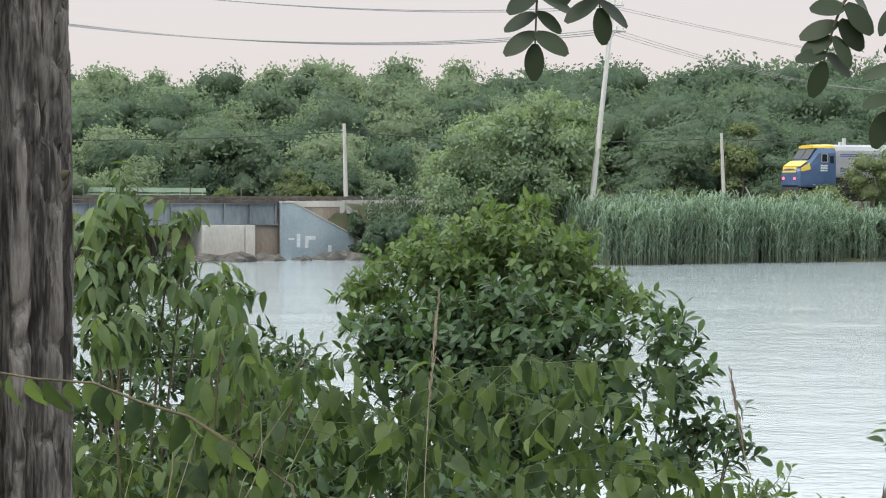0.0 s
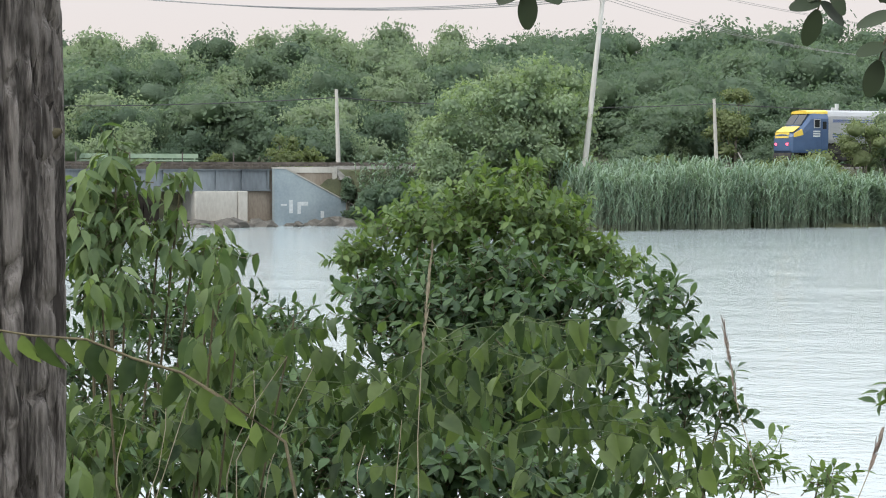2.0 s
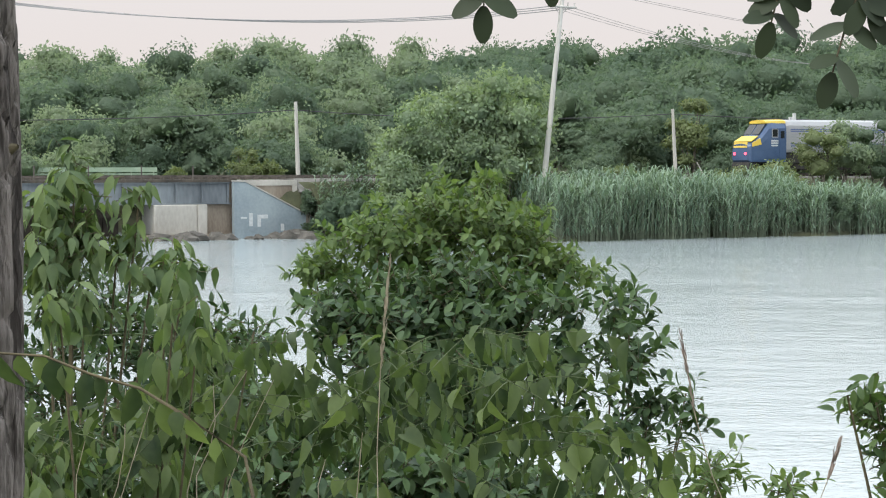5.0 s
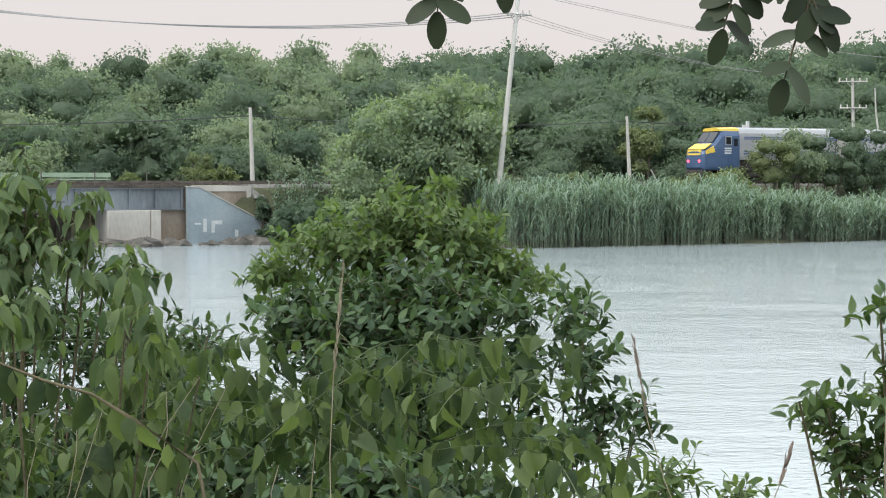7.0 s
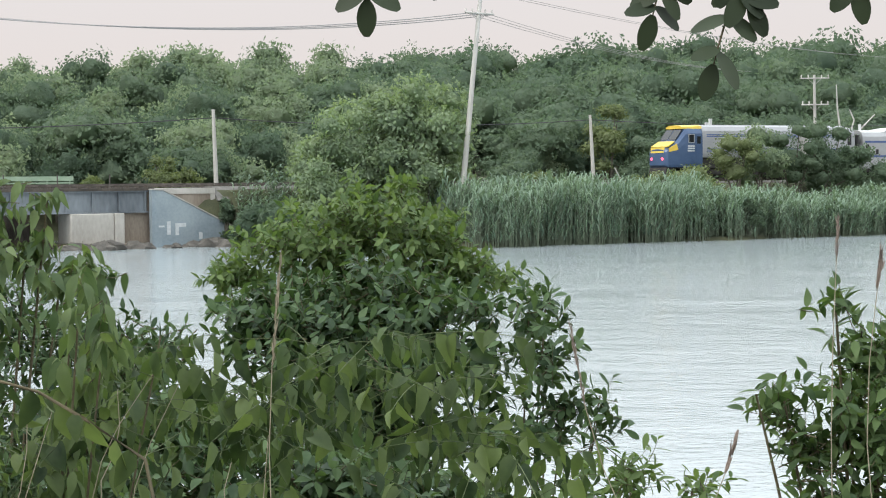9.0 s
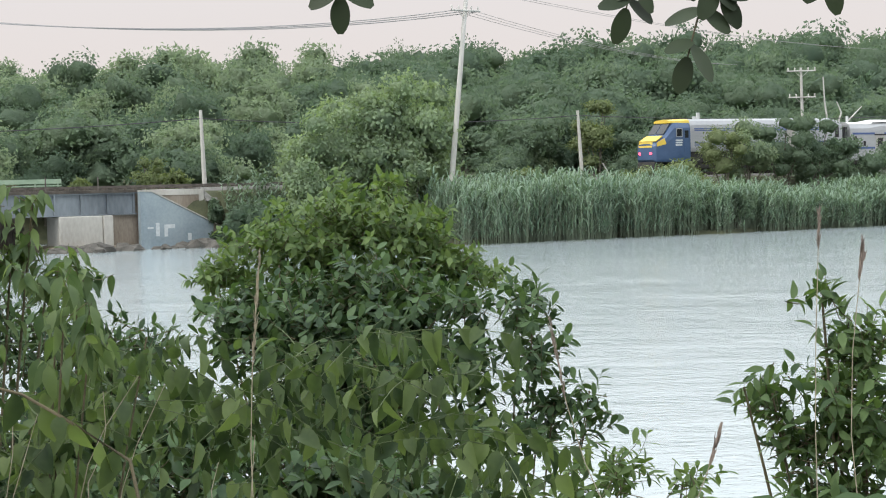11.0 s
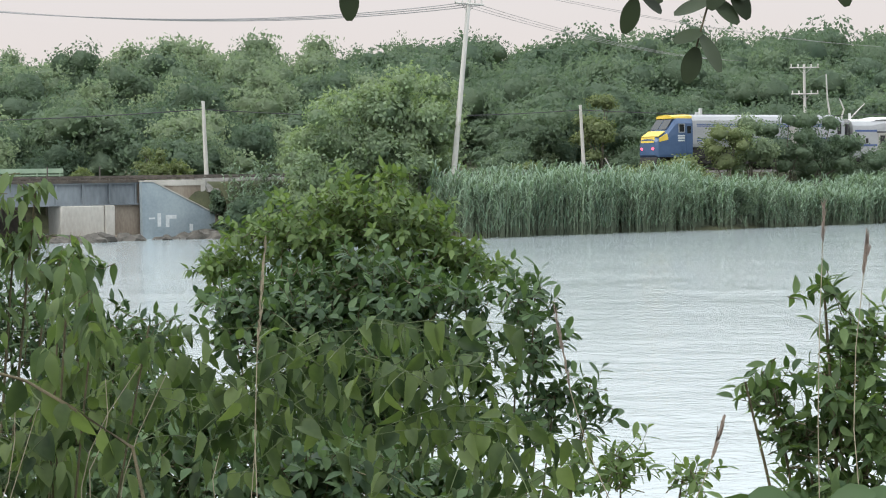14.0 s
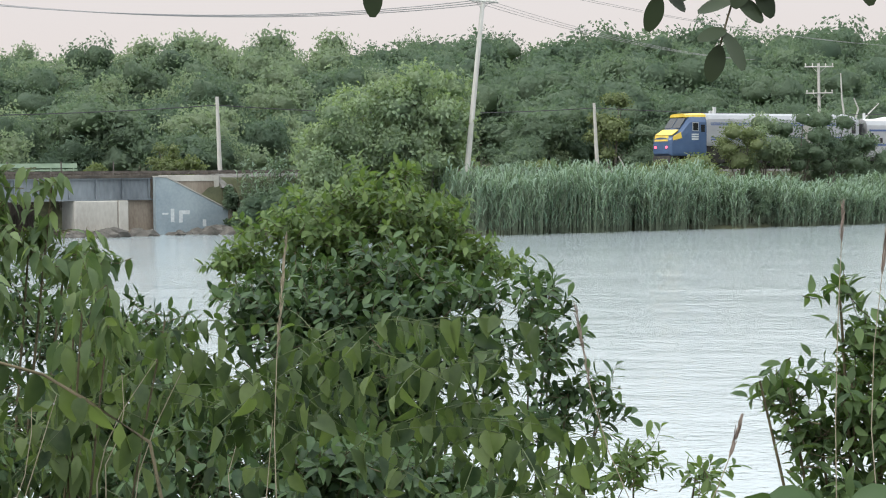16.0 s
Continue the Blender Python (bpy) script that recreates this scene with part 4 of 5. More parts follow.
def reed_patch(label, n, s_range, w_range, height, seed, u_range):
    """Reeds: a bare stem below, long blades arching from its upper half."""
    rng = np.random.default_rng(seed)
    V, Fc, base = [], [], 0
    stems, stem_faces = [], []
    for i in range(n):
        si = rng.uniform(*s_range)
        wi = w_range[0] + (w_range[1] - w_range[0]) * rng.beta(1.5, 1.0) + rng.normal() * 0.25 + 0.5 * math.sin(si * 0.9) + 0.35 * math.sin(si * 2.3)
        p = on_line(si, wi)
        u = p.x / p.y
        if not u_range[0] < u < u_range[1]:
            continue
        clump = noise.noise(Vector((si * 0.7, wi * 0.5, seed)))
        tall = height * (1 + 0.06 * math.sin(si * 0.35) + 0.2 * clump) - 1.3 * smooth(0.13, 0.165, u) + rng.normal() * 0.3
        z0 = max(-0.1, ground_height(p.x, p.y), 0.6 + 1.22 * (6.4 - max(3.7, wi)) if si > 1.0 else -1.0)
        lean = rng.normal(size=2) * 0.3 + np.array([0.35 * clump + 0.25, -0.15])
        for k in range(6):
            a = rng.uniform(0, 2 * math.pi)
            if k == 0:
                t0, t1, wd, out = 0.0, 0.97, 0.035, 0.0
            else:
                t0 = 0.08 + 0.87 * rng.uniform() ** 0.75
                t1, wd, out = t0 + 0.2, 0.10, rng.uniform(0.3, 0.85)
            d = np.array([math.cos(a), math.sin(a)])
            side = np.array([-d[1], d[0]]) if k else np.array([1.0, 0.0])
            for j in range(4):
                q = j / 3
                t = t0 + (t1 - t0) * q
                c = np.array([p.x, p.y]) + lean * t * t + d * out * q
                z = z0 + tall * (t if k == 0 else t0 + (t1 - t0) * (1.7 * q - 1.25 * q * q))
                h = wd * (1 - 0.85 * q * q) * 0.5
                V.append((c[0] - side[0] * h, c[1] - side[1] * h, z))
                V.append((c[0] + side[0] * h, c[1] + side[1] * h, z))
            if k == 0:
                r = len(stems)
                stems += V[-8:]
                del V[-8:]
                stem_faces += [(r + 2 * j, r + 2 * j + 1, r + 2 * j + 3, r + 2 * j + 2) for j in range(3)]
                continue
            for j in range(3):
                r = base + 2 * j
                Fc.append((r, r + 1, r + 3, r + 2))
            base += 8
    bed = tagged(arrays("reed_bed", V, Fc, L_REED), label, "reeds", kind="stuff")
    tagged(arrays("stem_mass", stems, stem_faces, M_REED_STEM, bed, "old reed stems, darkened for shade low in the bed"), kind="stuff")


def build_reeds():
    reed_patch("dense tall blue-green reed bed along the far shore", 12500, (12, 98), (13.0, 23.4), 4.4, 31, (-0.005, 0.31))
    reed_patch("shorter green reeds on the railway bank beside the bridge", 2600, (0.4, 20), (3.3, 9.0), 1.7, 37, (-0.13, 0.02))


build_forest()
build_shore()
build_reeds()


# ---- the near bank: tree trunk, bushes, vines, grass ----
def bough(a, b, sag, n=6, r0=0.01, r1=0.003):
    a, b = Vector(a), Vector(b)
    return [(a.lerp(b, i / n) + Vector((0, 0, sag * 4 * (i / n) * (1 - i / n))), r0 + (r1 - r0) * i / n) for i in range(n + 1)]


def build_trunk():
    """The furrowed trunk close by: long plated ridges running up it."""
    ob = thing("tree", "rough grey-brown tree trunk with deeply furrowed bark", "tree", at=(-1.083, 3.0, 3.2))
    rng = np.random.default_rng(3)
    rows, cols = 260, 260
    V = []
    for i in range(rows):
        z = i / (rows - 1) * 3.4
        for j in range(cols):
            a = 2 * math.pi * j / cols
            wav = noise.noise(Vector((math.cos(a) * 2.5, math.sin(a) * 2.5, z * 2.2)))
            b = a + wav * 0.07
            q = Vector((math.cos(b) * 11, math.sin(b) * 11, z * 1.1))
            ridge = min(1.0, abs(noise.noise(q)) * 4.2) ** 0.75
            crack = 0.35 * min(1.0, abs(noise.noise(Vector((math.cos(a) * 4, math.sin(a) * 4, z * 9.0)))) * 6)
            f = noise.noise(q * 3.0 + Vector((5, 1, 0))) * 0.004 + noise.noise(q * 7) * 0.002
            r = 0.166 + 0.012 * math.exp(-((z - 1.95) / 0.5) ** 2) + 0.046 * ridge * (0.65 + crack) - 0.030 + f
            V.append((math.cos(a) * r, math.sin(a) * r, z))
    i, j = np.meshgrid(np.arange(rows - 1), np.arange(cols), indexing="ij")
    a, b = (i * cols + j).ravel(), (i * cols + (j + 1) % cols).ravel()
    V.append((0, 0, 3.42))
    top, ring = len(V) - 1, (rows - 1) * cols
    lid = np.array([(ring + k, ring + (k + 1) % cols, ring + (k + 2) % cols, top) for k in range(0, cols, 2)])
    arrays("trunk", V, np.concatenate([np.stack([a, b, b + cols, a + cols], 1), lid]), M_BARK, ob, smooth=True)
    V, Fc = tubes([[((0.16, -0.02, 2.145), 0.012), ((0.19, -0.03, 2.15), 0.010), ((0.203, -0.03, 2.155), 0.004)]], 6)
    arrays("broken_twig", V, Fc, M_TWIG, ob)


def leafy_bush(rng, label, foot, lobes, twigs, per, shape, leaf_mat, size=(0.8, 1.2), droop=0.15, category="bush", reach=0.45, name="bush", stem=0.02):
    """A bush: stems to its lobes, twigs through their shells, leaves along the twigs."""
    ob = thing(name, label, category, at=foot)
    foot = np.array(foot)
    paths, P, D, U = [], [], [], []
    total = sum(r[0] * r[2] for _, r in lobes)
    for c, r in lobes:
        c, r = np.array(c), np.array(r)
        paths.append(bough(Vector((0, 0, -0.1)), Vector(c - foot), 0.08, 6, stem, stem * 0.4))
        for i in range(int(twigs * r[0] * r[2] / total)):
            d = rng.normal(size=3)
            d[2] += 0.35
            d /= np.linalg.norm(d)
            tip = c + d * r * rng.uniform(0.5, 1.2)
            ax = d * np.array([1, 1, 0.7]) + rng.normal(size=3) * 0.22 + np.array([0, 0, 0.2])
            ax /= np.linalg.norm(ax)
            ln = reach * rng.uniform(0.6, 1.3)
            root = tip - ax * ln
            paths.append(bough(Vector(root + ax * ln * 0.3 - foot), Vector(tip - foot), -0.02, 3, stem * 0.22, stem * 0.08))
            for k in range(per):
                t = 0.3 + 0.7 * (k + 0.5) / per
                ang = k * 2.4 + rng.uniform(-0.4, 0.4)
                s1 = np.cross(ax, [0.1, 0.2, 1.0])
                s1 /= np.linalg.norm(s1)
                s2 = np.cross(ax, s1)
                out = s1 * math.cos(ang) + s2 * math.sin(ang)
                ld = out * 0.8 + ax * 0.6 + np.array([0, 0, -droop])
                P.append(root + ax * ln * t)
                D.append(ld)
                U.append(np.array([0, 0, 1.0]) + d * 0.5 + rng.normal(size=3) * 0.35)
    P, D, U = np.array(P), np.array(D), np.array(U)
    V, Fc = scatter(shape, P - foot, frames_from(D, U), rng.uniform(*size, len(P)))
    tagged(arrays("leaves", V, Fc, leaf_mat, ob, smooth=True), kind="stuff")
    V, Fc = tubes(paths, 4)
    tagged(arrays("branch_work", V, Fc, M_TWIG, ob), kind="stuff")
    return ob


def spot(u, v, d):
    """Where the sight line with slopes u across and v up is d metres ahead."""
    return (u * d, d, EYE + v * d)


def foot_at(u, d):
    return (u * d, d, ground_height(u * d, d) - 0.05)


def lobe(u, v, d, ru, rv, rd):
    return (spot(u, v, d), (ru * d, rd, rv * d))


def build_bushes():
    rng = np.random.default_rng(41)
    oval = oval_leaf(0.068, 0.031)
    # the large glossy bush in the middle
    leafy_bush(rng, "large glossy dark green bush on the bank", foot_at(-0.02, 8.3),
               [lobe(-0.060, -0.105, 8.3, 0.060, 0.045, 0.5), lobe(-0.020, -0.085, 8.4, 0.035, 0.035, 0.5), lobe(-0.105, -0.080, 8.5, 0.032, 0.02, 0.4), lobe(-0.05, -0.16, 8.2, 0.07, 0.04, 0.5),
                lobe(-0.085, -0.072, 8.6, 0.045, 0.022, 0.4), lobe(-0.035, -0.066, 8.6, 0.045, 0.024, 0.4), lobe(-0.06, -0.085, 8.8, 0.06, 0.03, 0.3), lobe(-0.025, -0.12, 8.6, 0.04, 0.04, 0.3)],
               600, 17, oval, L_BUSH, stem=0.020, reach=0.40)
    # open sprays at its side, the water showing between them
    leafy_bush(rng, "open leafy sprays at the side of the glossy bush", foot_at(0.03, 8.1),
               [lobe(0.018, -0.074, 8.3, 0.024, 0.024, 0.3), lobe(0.048, -0.078, 8.2, 0.024, 0.018, 0.3), lobe(0.058, -0.066, 8.2, 0.016, 0.010, 0.2), lobe(0.022, -0.105, 8.2, 0.026, 0.026, 0.3), lobe(0.058, -0.105, 8.2, 0.026, 0.020, 0.3),
                lobe(0.068, -0.128, 8.1, 0.024, 0.014, 0.3), lobe(0.020, -0.140, 8.1, 0.030, 0.024, 0.3), lobe(0.058, -0.145, 8.1, 0.030, 0.018, 0.3), lobe(0.088, -0.124, 8.1, 0.014, 0.012, 0.2), lobe(0.086, -0.140, 8.1, 0.016, 0.010, 0.2)],
               128, 13, oval_leaf(0.072, 0.030), L_BUSH, stem=0.011, reach=0.30)
    # the paler one behind it, its shoots standing up
    leafy_bush(rng, "pale green young bush rising behind the glossy one", foot_at(-0.04, 9.8),
               [lobe(-0.082, -0.036, 9.8, 0.038, 0.018, 0.5), lobe(-0.038, -0.030, 9.8, 0.040, 0.024, 0.5), lobe(-0.010, -0.036, 9.8, 0.026, 0.018, 0.4), lobe(0.014, -0.050, 9.7, 0.022, 0.014, 0.3), lobe(-0.122, -0.053, 9.6, 0.022, 0.010, 0.3),
                lobe(-0.04, -0.058, 9.8, 0.09, 0.016, 0.4)],
               520, 12, leaf_shape(0.060, 0.030, 0.25, 0.15, 0.5), L_BUSH_PALE, stem=0.014, reach=0.28)
    # thin leading shoots above it
    leafy_bush(rng, "slender pale green shoots standing above the bushes", foot_at(-0.035, 10.0),
               [lobe(-0.048, -0.006, 10.0, 0.010, 0.012, 0.15), lobe(-0.023, -0.006, 10.0, 0.012, 0.014, 0.15), lobe(0.004, -0.022, 10.0, 0.012, 0.010, 0.15), lobe(-0.086, -0.016, 10.0, 0.008, 0.008, 0.15), lobe(-0.035, -0.022, 10.0, 0.022, 0.008, 0.15)],
               34, 9, leaf_shape(0.064, 0.032, 0.25, 0.15, 0.5), L_BUSH_PALE, stem=0.010, reach=0.16)
    # low sprays in front of the water
    leafy_bush(rng, "thin low shrub with small leaves at the bank's edge", foot_at(0.1, 7.5),
               [lobe(0.105, -0.168, 7.5, 0.035, 0.022, 0.3), lobe(0.14, -0.178, 7.5, 0.03, 0.015, 0.3), lobe(0.075, -0.17, 7.5, 0.035, 0.02, 0.3)],
               40, 9, oval_leaf(0.066, 0.026), L_BUSH_PALE, reach=0.4, stem=0.012)
    # bush towards the end of the pan
    leafy_bush(rng, "green shrub with oval leaves on long open shoots", foot_at(0.245, 5.2),
               [lobe(0.221, -0.075, 5.2, 0.008, 0.022, 0.15), lobe(0.243, -0.100, 5.2, 0.022, 0.024, 0.25), lobe(0.228, -0.125, 5.2, 0.026, 0.024, 0.25), lobe(0.192, -0.128, 5.2, 0.024, 0.012, 0.2), lobe(0.176, -0.124, 5.2, 0.008, 0.005, 0.1), lobe(0.210, -0.152, 5.2, 0.034, 0.018, 0.25),
                lobe(0.245, -0.15, 5.2, 0.035, 0.03, 0.3), lobe(0.225, -0.185, 5.2, 0.045, 0.025, 0.3), lobe(0.28, -0.12, 5.2, 0.03, 0.05, 0.3)],
               190, 11, leaf_shape(0.056, 0.024, 0.3, 0.25, 0.5, 1.2, 0.1), L_RIGHT, droop=0.2, reach=0.28, stem=0.011)
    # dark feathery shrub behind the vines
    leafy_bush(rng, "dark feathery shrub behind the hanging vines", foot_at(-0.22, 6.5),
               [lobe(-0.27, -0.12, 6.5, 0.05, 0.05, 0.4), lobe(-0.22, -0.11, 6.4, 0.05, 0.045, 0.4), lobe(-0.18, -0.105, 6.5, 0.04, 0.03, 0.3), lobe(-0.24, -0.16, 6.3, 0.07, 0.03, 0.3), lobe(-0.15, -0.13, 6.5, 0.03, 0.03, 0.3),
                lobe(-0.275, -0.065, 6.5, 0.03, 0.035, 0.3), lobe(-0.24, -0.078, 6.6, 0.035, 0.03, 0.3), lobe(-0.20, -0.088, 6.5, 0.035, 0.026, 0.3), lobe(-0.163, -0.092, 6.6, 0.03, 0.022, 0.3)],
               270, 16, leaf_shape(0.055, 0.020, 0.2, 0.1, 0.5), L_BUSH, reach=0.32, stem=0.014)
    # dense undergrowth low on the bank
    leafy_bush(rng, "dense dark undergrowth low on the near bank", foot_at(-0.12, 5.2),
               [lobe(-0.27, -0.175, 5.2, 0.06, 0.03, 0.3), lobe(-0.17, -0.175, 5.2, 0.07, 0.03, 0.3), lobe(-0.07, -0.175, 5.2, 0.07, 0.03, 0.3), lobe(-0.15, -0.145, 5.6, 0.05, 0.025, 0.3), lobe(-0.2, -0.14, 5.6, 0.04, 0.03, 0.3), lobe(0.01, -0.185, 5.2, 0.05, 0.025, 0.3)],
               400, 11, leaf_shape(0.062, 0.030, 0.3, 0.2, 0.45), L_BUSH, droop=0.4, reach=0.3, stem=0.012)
    # pale sapling by the trunk
    leafy_bush(rng, "pale green sapling with hanging leaves beside the trunk", foot_at(-0.27, 5.5),
               [lobe(-0.260, 0.004, 5.5, 0.014, 0.022, 0.2), lobe(-0.275, -0.012, 5.5, 0.022, 0.018, 0.25), lobe(-0.222, -0.006, 5.5, 0.012, 0.010, 0.2), lobe(-0.235, -0.035, 5.5, 0.026, 0.014, 0.25), lobe(-0.275, -0.045, 5.4, 0.022, 0.026, 0.3),
                lobe(-0.215, -0.050, 5.5, 0.024, 0.018, 0.25), lobe(-0.262, -0.025, 5.5, 0.026, 0.024, 0.25), lobe(-0.195, -0.052, 5.5, 0.014, 0.010, 0.2), lobe(-0.255, -0.07, 5.4, 0.026, 0.018, 0.25)],
               96, 9, leaf_shape(0.070, 0.027, 0.3, 0.4, 0.42), L_LEFT, droop=0.95, reach=0.26, stem=0.009)
    # large hanging leaves nearer still
    leafy_bush(rng, "green climber with large hanging leaves below the trunk", foot_at(-0.24, 3.6),
               [lobe(-0.205, -0.062, 3.7, 0.014, 0.022, 0.15), lobe(-0.192, -0.088, 3.7, 0.016, 0.026, 0.2), lobe(-0.212, -0.098, 3.7, 0.012, 0.026, 0.15), lobe(-0.272, -0.078, 3.6, 0.014, 0.02, 0.15), lobe(-0.16, -0.088, 3.8, 0.008, 0.020, 0.12),
                lobe(-0.275, -0.165, 3.6, 0.022, 0.02, 0.2), lobe(-0.215, -0.165, 3.7, 0.03, 0.02, 0.2)],
               27, 7, leaf_shape(0.066, 0.027, 0.35, 0.4, 0.4), L_LEFT, droop=1.4, reach=0.2, stem=0.006)


def build_vine():
    """Pointed-leaved vine smothering the near bank; its nearest leaves one by one."""
    rng = np.random.default_rng(53)
    org = np.array([-0.3, 4.0, 4.3])
    vine = thing("vine", "heart-leaved green vine sprawling over the near bank", "vine", at=tuple(org))
    shapes = [heart_shape(0.060), leaf_shape(0.076, 0.034, 0.5, 0.4, 0.35)]
    protos = [arrays("leaf", v, f, L_VINE, vine, smooth=True) for v, f in shapes]
    n_single, n_rest = 290, 980
    P, D, U = [], [], []
    stems = []
    while len(P) < n_single + n_rest:
        # one trailing shoot with leaves hanging from it
        u = rng.uniform(-0.31, 0.068)
        crest = -0.098 - 0.014 * math.sin(u * 40) - 0.6 * max(0, u + 0.02) - 0.03 * smooth(-0.18, -0.24, u)
        v = crest - abs(rng.normal()) * 0.036
        if v < -0.21:
            v = rng.uniform(-0.21, crest)
        d = rng.uniform(3.6, 4.5)
        a = np.array(spot(u, v, d))
        run = np.array([rng.normal() * 0.7, rng.normal() * 0.4, rng.uniform(-0.25, 0.6)])
        run *= rng.uniform(0.15, 0.35) / np.linalg.norm(run)
        if a[2] + run[2] > EYE + (crest + 0.012) * d:
            run[2] = -abs(run[2])
        stems.append(bough(Vector(a - org), Vector(a + run - org), 0.015, 5, 0.0014, 0.0008))
        n = int(rng.integers(4, 9))
        for k in range(n):
            t = (k + 0.5) / n
            side = 1 if k % 2 else -1
            P.append(a + run * t + np.array([0, 0, 0.06 * t * (1 - t)]))
            D.append((run[0] * 0.6 + side * rng.uniform(0.1, 0.6), rng.normal() * 0.45 - 0.2, -0.75 + rng.normal() * 0.3))
            U.append((rng.normal() * 0.9 + side * 0.4, -0.8, 0.5 + rng.normal() * 0.5))
    P, D, U = np.array(P), np.array(D), np.array(U)
    R3 = frames_from(D, U)
    sz = rng.uniform(0.45, 1.0, len(P))
    near_first = np.argsort(P[:, 1])
    for i, k in enumerate(near_first[:n_single]):
        q = protos[i % 2]
        o = q if i < 2 else q.copy()
        if i >= 2:
            scene.collection.objects.link(o)
        m = Matrix([list(R3[k][r]) + [0] for r in range(3)] + [[0, 0, 0, 1]])
        o.matrix_local = Matrix.Translation(Vector(P[k] - org)) @ m @ Matrix.Scale(sz[k], 4)
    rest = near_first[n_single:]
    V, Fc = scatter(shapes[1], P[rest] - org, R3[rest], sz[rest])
    tagged(arrays("leaf_mass", V, Fc, L_VINE_SHADED, vine, smooth=True), kind="stuff")
    V, Fc = tubes(stems, 4)
    tagged(arrays("stem_tangle", V, Fc, M_GREEN_STEM, vine), kind="stuff")


def single_leaf(me_ob, parent, p, d, up, size):
    o = me_ob.copy()
    scene.collection.objects.link(o)
    r = frames_from(np.array([d], float), np.array([up], float))[0]
    m = Matrix([list(r[k]) + [0] for k in range(3)] + [[0, 0, 0, 1]])
    o.parent = parent
    o.matrix_local = Matrix.Translation(Vector(p)) @ m @ Matrix.Scale(size, 4)
    return o


def compound_leaf(parent, proto, a, b, pairs, size, rng, end=True):
    """A stalk with leaflets in pairs along it."""
    a, b = Vector(a), Vector(b)
    V, Fc = tubes([bough(a, b, 0.008, 8, 0.0014, 0.0007)], 5)
    arrays("leaf_stalk", V, Fc, M_TWIG, parent)
    ax = (b - a).normalized()
    side = ax.cross(Vector((0, -1, 0))).normalized()
    for i in range(pairs):
        t = (i + 0.8) / (pairs + 0.3)
        for s in (-1, 1):
            p = a.lerp(b, min(1, t + rng.uniform(-0.03, 0.03)))
            d = side * s * 0.9 + ax * 0.35 + Vector((0, rng.uniform(-0.5, 0.3), -0.25 + rng.normal() * 0.2))
            single_leaf(proto, parent, p, d, (rng.normal() * 0.5, -0.8, 0.7 + rng.normal() * 0.3), size * rng.uniform(0.85, 1.15))
    if end:
        single_leaf(proto, parent, b, ax + Vector((0, 0, -0.2)), (rng.normal() * 0.4, -1, 0.4), size)


def build_sprigs():
    """Locust twigs hanging into the top of the view."""
    rng = np.random.default_rng(61)
    sh = round_leaf(0.029, 0.016)
    D = 1.4
    for label, stalks in (("overhanging locust twig with rounded dark green leaflets", [((-0.040, 0.148), (-0.042, 0.100), 4), ((-0.012, 0.152), (-0.006, 0.120), 3)]),
                          ("overhanging locust twig with rounded dark green leaflets", [((0.132, 0.128), (0.118, 0.090), 4), ((0.172, 0.118), (0.152, 0.062), 3), ((0.150, 0.128), (0.172, 0.096), 3), ((0.222, 0.135), (0.232, 0.104), 3)])):
        ob = thing("locust_twig", label, "twig", "overhanging locust twigs", at=spot(stalks[0][0][0], 0.16, D))
        o = Vector(ob.location)
        V, Fc = tubes([bough(Vector(spot(u0, v0, D)) - o, Vector(spot(u0 + 0.03, 0.2, D)) - o, 0.0, 4, 0.002, 0.004) for (u0, v0), _, _ in stalks], 5)
        arrays("twig", V, Fc, M_TWIG, ob)
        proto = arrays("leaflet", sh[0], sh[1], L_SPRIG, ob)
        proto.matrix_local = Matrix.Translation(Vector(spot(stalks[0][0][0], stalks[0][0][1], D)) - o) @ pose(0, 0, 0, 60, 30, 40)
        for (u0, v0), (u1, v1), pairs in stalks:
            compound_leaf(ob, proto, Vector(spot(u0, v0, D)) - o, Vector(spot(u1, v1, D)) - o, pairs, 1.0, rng)


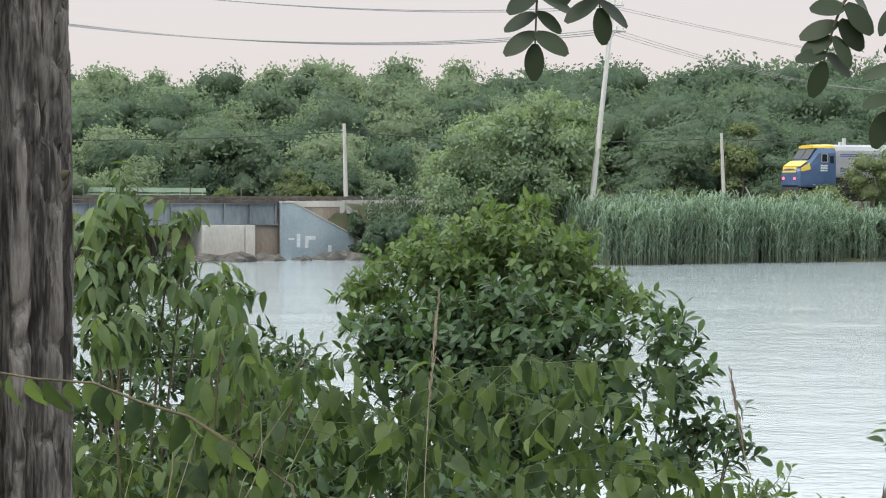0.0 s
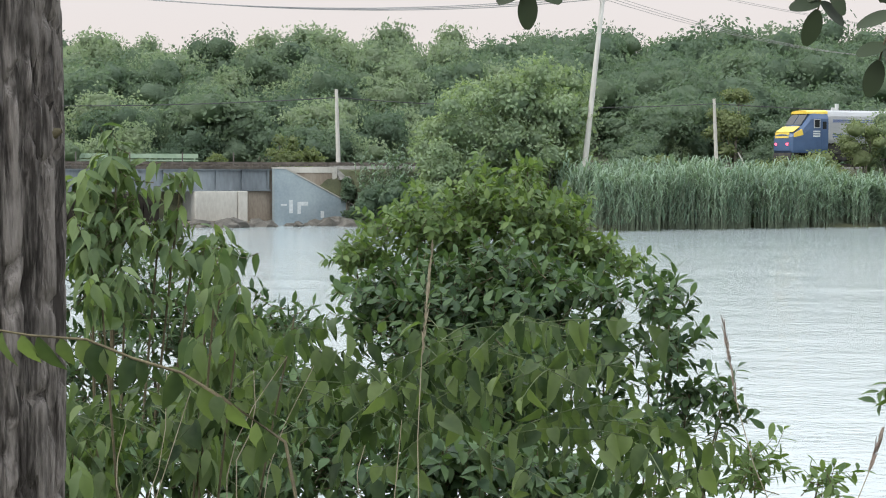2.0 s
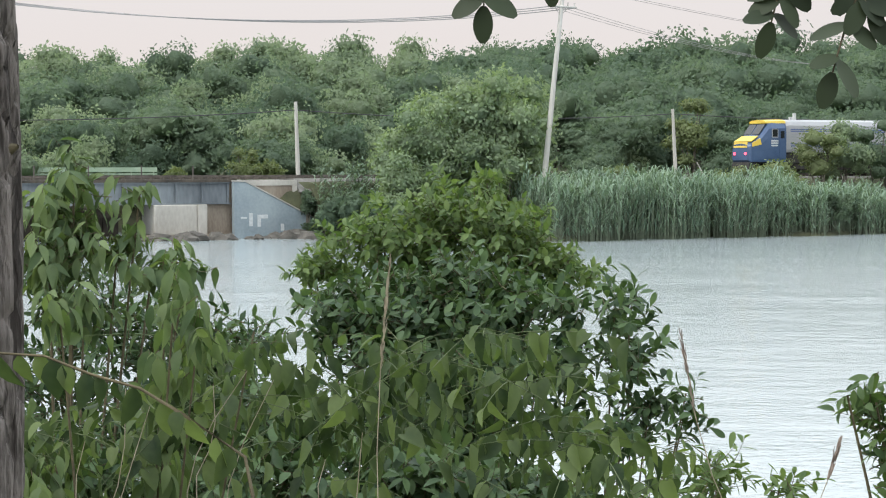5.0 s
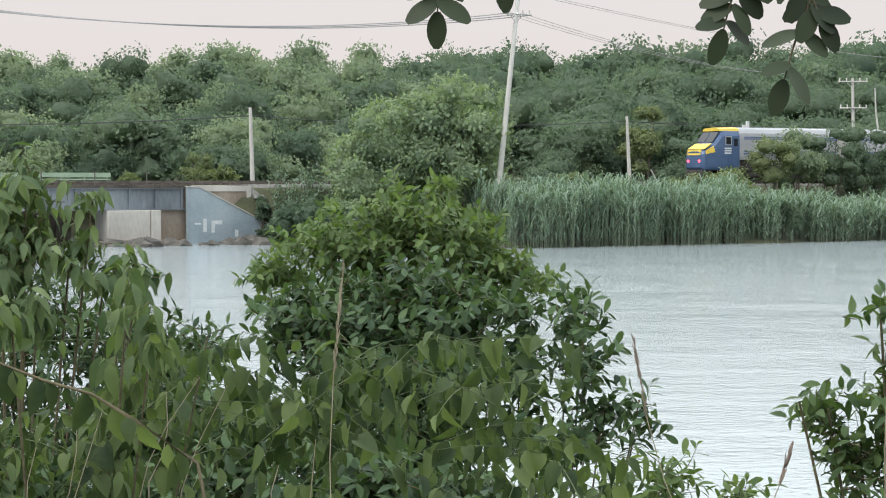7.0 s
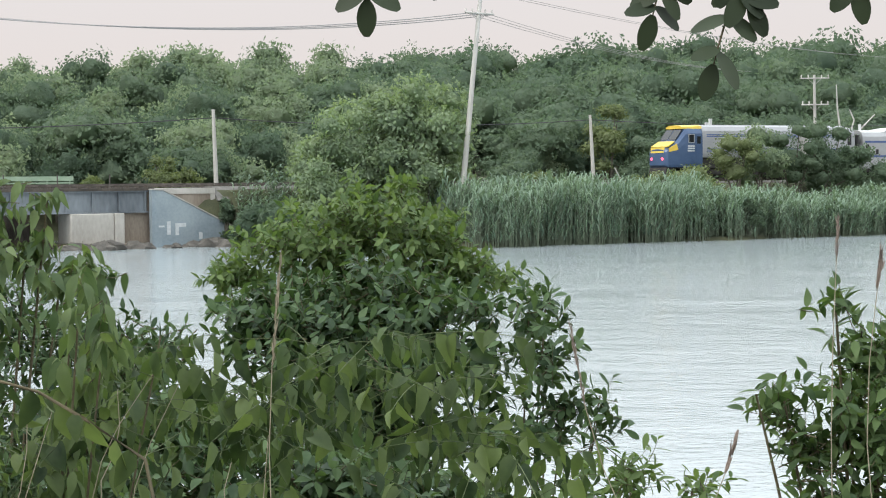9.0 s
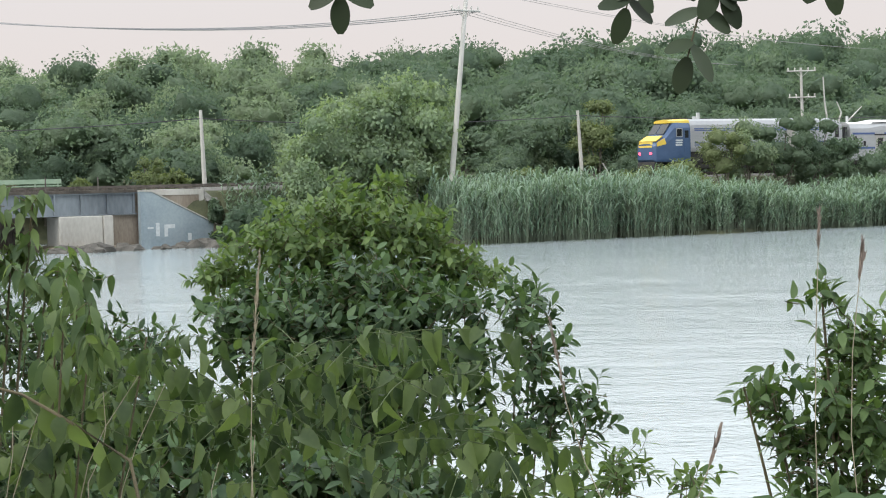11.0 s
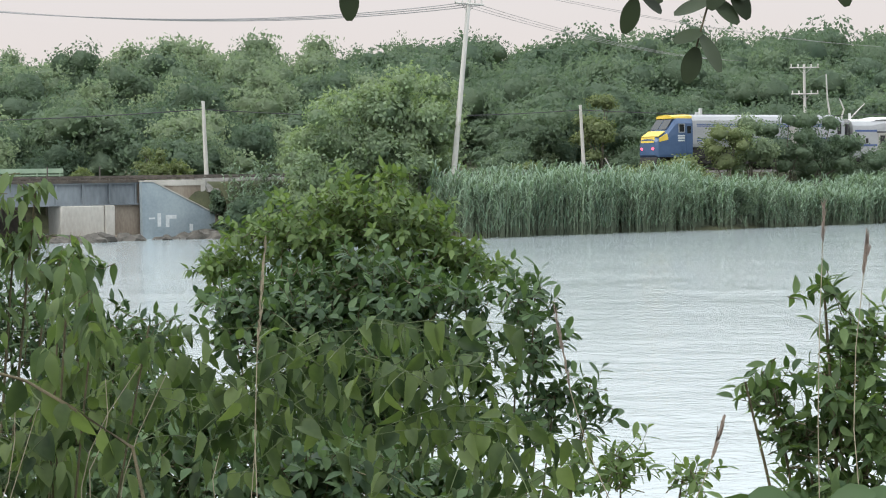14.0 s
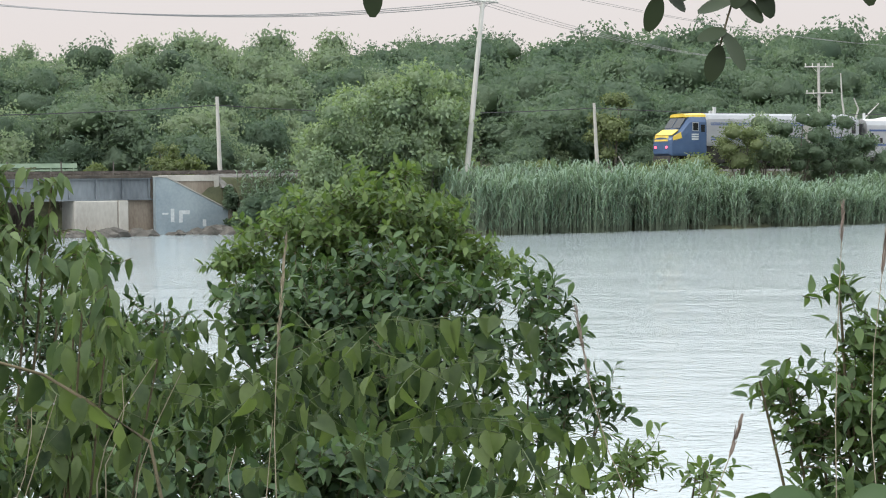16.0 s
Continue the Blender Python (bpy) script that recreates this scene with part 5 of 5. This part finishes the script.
def build_grass():
    """Dry grass stems, some with seed heads: tip, foot, distance, share of the stem that bears seeds, thickness of the head."""
    specs = [(-0.092, -0.044, -0.099, -0.2, 1.65, 0.42, 0.0010), (0.071, -0.085, 0.104, -0.2, 1.6, 0.4, 0.0009), (0.222, -0.028, 0.219, -0.2, 2.4, 0.12, 0.0006), (0.2465, -0.044, 0.2425, -0.2, 2.4, 0.14, 0.0012),
             (0.164, -0.15, 0.145, -0.2, 2.2, 0.6, 0.0012), (-0.236, -0.12, -0.25, -0.2, 3.0, 0, 0), (-0.222, -0.13, -0.245, -0.2, 3.0, 0, 0), (-0.185, -0.118, -0.195, -0.17, 3.2, 0, 0),
             (-0.15, -0.115, -0.18, -0.2, 3.3, 0, 0), (-0.10, -0.145, -0.105, -0.2, 3.2, 0, 0), (-0.121, -0.16, -0.118, -0.2, 3.2, 0, 0), (-0.26, -0.15, -0.262, -0.2, 2.9, 0, 0), (-0.165, -0.11, -0.2, -0.18, 3.4, 0, 0)]
    rng = np.random.default_rng(71)
    for u0, v0, u1, v1, d, share, fat in specs:
        tip, low = Vector(spot(u0, v0, d)), Vector(spot(u1, v1, d))
        g = Vector((low.x, low.y, ground_height(low.x, low.y)))
        ob = thing("grass_stem", "dry straw-coloured grass stem with a narrow seed head" if share else "dry bent straw-coloured grass stem", "grass", "dry grass stems", at=g)
        bend = Vector((0.006 * d * rng.uniform(-1, 1), 0, 0))
        path = [(Vector((0, 0, 0)), 0.0004 * d), (low - g, 0.00034 * d), ((low - g).lerp(tip - g, 0.3) + bend, 0.0003 * d), ((low - g).lerp(tip - g, 0.6) + bend, 0.00028 * d), (tip - g, 0.0002 * d)]
        V, Fc = tubes([path], 5)
        arrays("stem", V, Fc, M_STRAW, ob, smooth=True)
        if share:
            # many small upright spikelets pressed to the stem
            a = ((low - g).lerp(tip - g, 0.6) + bend).lerp(tip - g, max(0, 1 - share * 2.5)) if share < 0.4 else (low - g).lerp(tip - g, 0.6) + bend
            n = 90
            ts = rng.uniform(0, 1, n)
            P = np.array([tuple(a.lerp(tip - g, t)) for t in ts])
            D = np.array(tip - g - a)[None] / (tip - g - a).length + rng.normal(size=(n, 3)) * 0.1
            V, Fc = scatter(leaf_shape(0.007 * d, fat * d * 0.9, 0.3, 0.0, 0.4), P + rng.normal(size=(n, 3)) * fat * d * 0.45 * np.sin(np.pi * (0.08 + 0.9 * ts))[:, None], frames_from(D, rng.normal(size=(n, 3))), rng.uniform(0.6, 1.2, n))
            arrays("seed_head", V, Fc, M_SEED if fat != 0.0010 else M_STRAW, ob)


def build_shoot():
    """A climbing shoot that crosses before the trunk, its leaves hanging in a row."""
    rng = np.random.default_rng(83)
    d = 2.4
    pts = [Vector(spot(u, v, d)) for u, v in ((-0.348, -0.094), (-0.318, -0.0985), (-0.285, -0.1005), (-0.258, -0.111), (-0.23, -0.119), (-0.205, -0.134), (-0.17, -0.158), (-0.16, -0.21))]
    o = pts[-1].copy()
    ob = thing("climbing_shoot", "thin climbing shoot with pointed leaves hanging in a row", "vine", at=o)
    V, Fc = tubes([[(p - o, 0.0030 - 0.0002 * (7 - i)) for i, p in enumerate(pts)]], 6)
    arrays("stem", V, Fc, M_TWIG, ob, smooth=True)
    sh = leaf_shape(0.056, 0.034, 0.35, 0.3, 0.4)
    proto = arrays("leaf", sh[0], sh[1], L_VINE, ob, smooth=True)
    proto.matrix_local = Matrix.Translation(pts[0] - o) @ pose(0, 0, 0, 20, 70, 10)
    for i in range(6):
        for t in (0.15, 0.5, 0.85):
            p = pts[i].lerp(pts[i + 1], t + rng.uniform(-0.1, 0.1)) - o
            single_leaf(proto, ob, p, (rng.normal() * 0.25 + 0.15, rng.normal() * 0.3, -1.0), (rng.normal() * 0.9, -1.0, 0.2), rng.uniform(0.7, 1.1))


def build_broad_plant():
    """A broad-leaved plant close by, low at the end of the pan."""
    d = 1.3
    o = Vector(spot(0.205, -0.26, d))
    ob = thing("broad_leaved_plant", "broad-leaved green plant close to the ground", "plant", at=(o.x, o.y, ground_height(o.x, o.y)))
    base = Vector(ob.location)
    sh = oval_leaf(0.046, 0.026, 0.35, 0.3)
    proto = arrays("leaf", sh[0], sh[1], L_BUSH, ob, smooth=True)
    paths = []
    for i, (u, v, dx, dz) in enumerate(((0.196, -0.201, -1.0, 0.2), (0.210, -0.203, -0.6, 0.4), (0.222, -0.200, 0.6, 0.35), (0.240, -0.197, 0.9, 0.3))):
        p = Vector(spot(u, v, d)) - base
        paths.append(bough((0, 0, 0), p, 0.0, 5, 0.002, 0.001))
        if i == 0:
            proto.matrix_local = Matrix.Translation(p) @ pose(0, 0, 0, 30, -20, 175)
        else:
            single_leaf(proto, ob, p, (dx, -0.3, dz), (0.1 * i, -0.7, 0.7), 1.0 - 0.08 * i)
    for path in paths:
        V, Fc = tubes([path], 5)
        arrays("stalk", V, Fc, M_TWIG, ob)


def build_dead_wood():
    """Bare pale trunks and a leaning dead branch at the edge of the woods."""
    for pts in (((0.0848 + 0.012, 0.0045), (0.0848 + 0.017, -0.005), (0.0848 + 0.0195, -0.016)),
                ((0.2215, 0.050), (0.2222, 0.036), (0.2245, 0.02)), ((0.229, 0.036), (0.2315, 0.03), (0.2285, 0.02)), ((0.243, 0.033), (0.236, 0.026), (0.229, 0.018))):
        P = [at(u, v, -7 if pts[0][0] > 0.2 else 3.5) for u, v in pts]
        if pts[0][0] > 0.2:
            P.append(Vector((P[-1].x, P[-1].y, ground_height(P[-1].x, P[-1].y))))
        ob = thing("dead_branch", "bare pale dead branch at the edge of the woods", "branch", "dead branches", at=P[-1])
        V, Fc = tubes([[(p - P[-1], 0.06 + 0.03 * i) for i, p in enumerate(P)]], 6)
        arrays("wood", V, Fc, M_POLE, ob, smooth=True)


build_trunk()
build_bushes()
build_vine()
build_sprigs()
build_grass()
build_shoot()
build_dead_wood()
build_broad_plant()
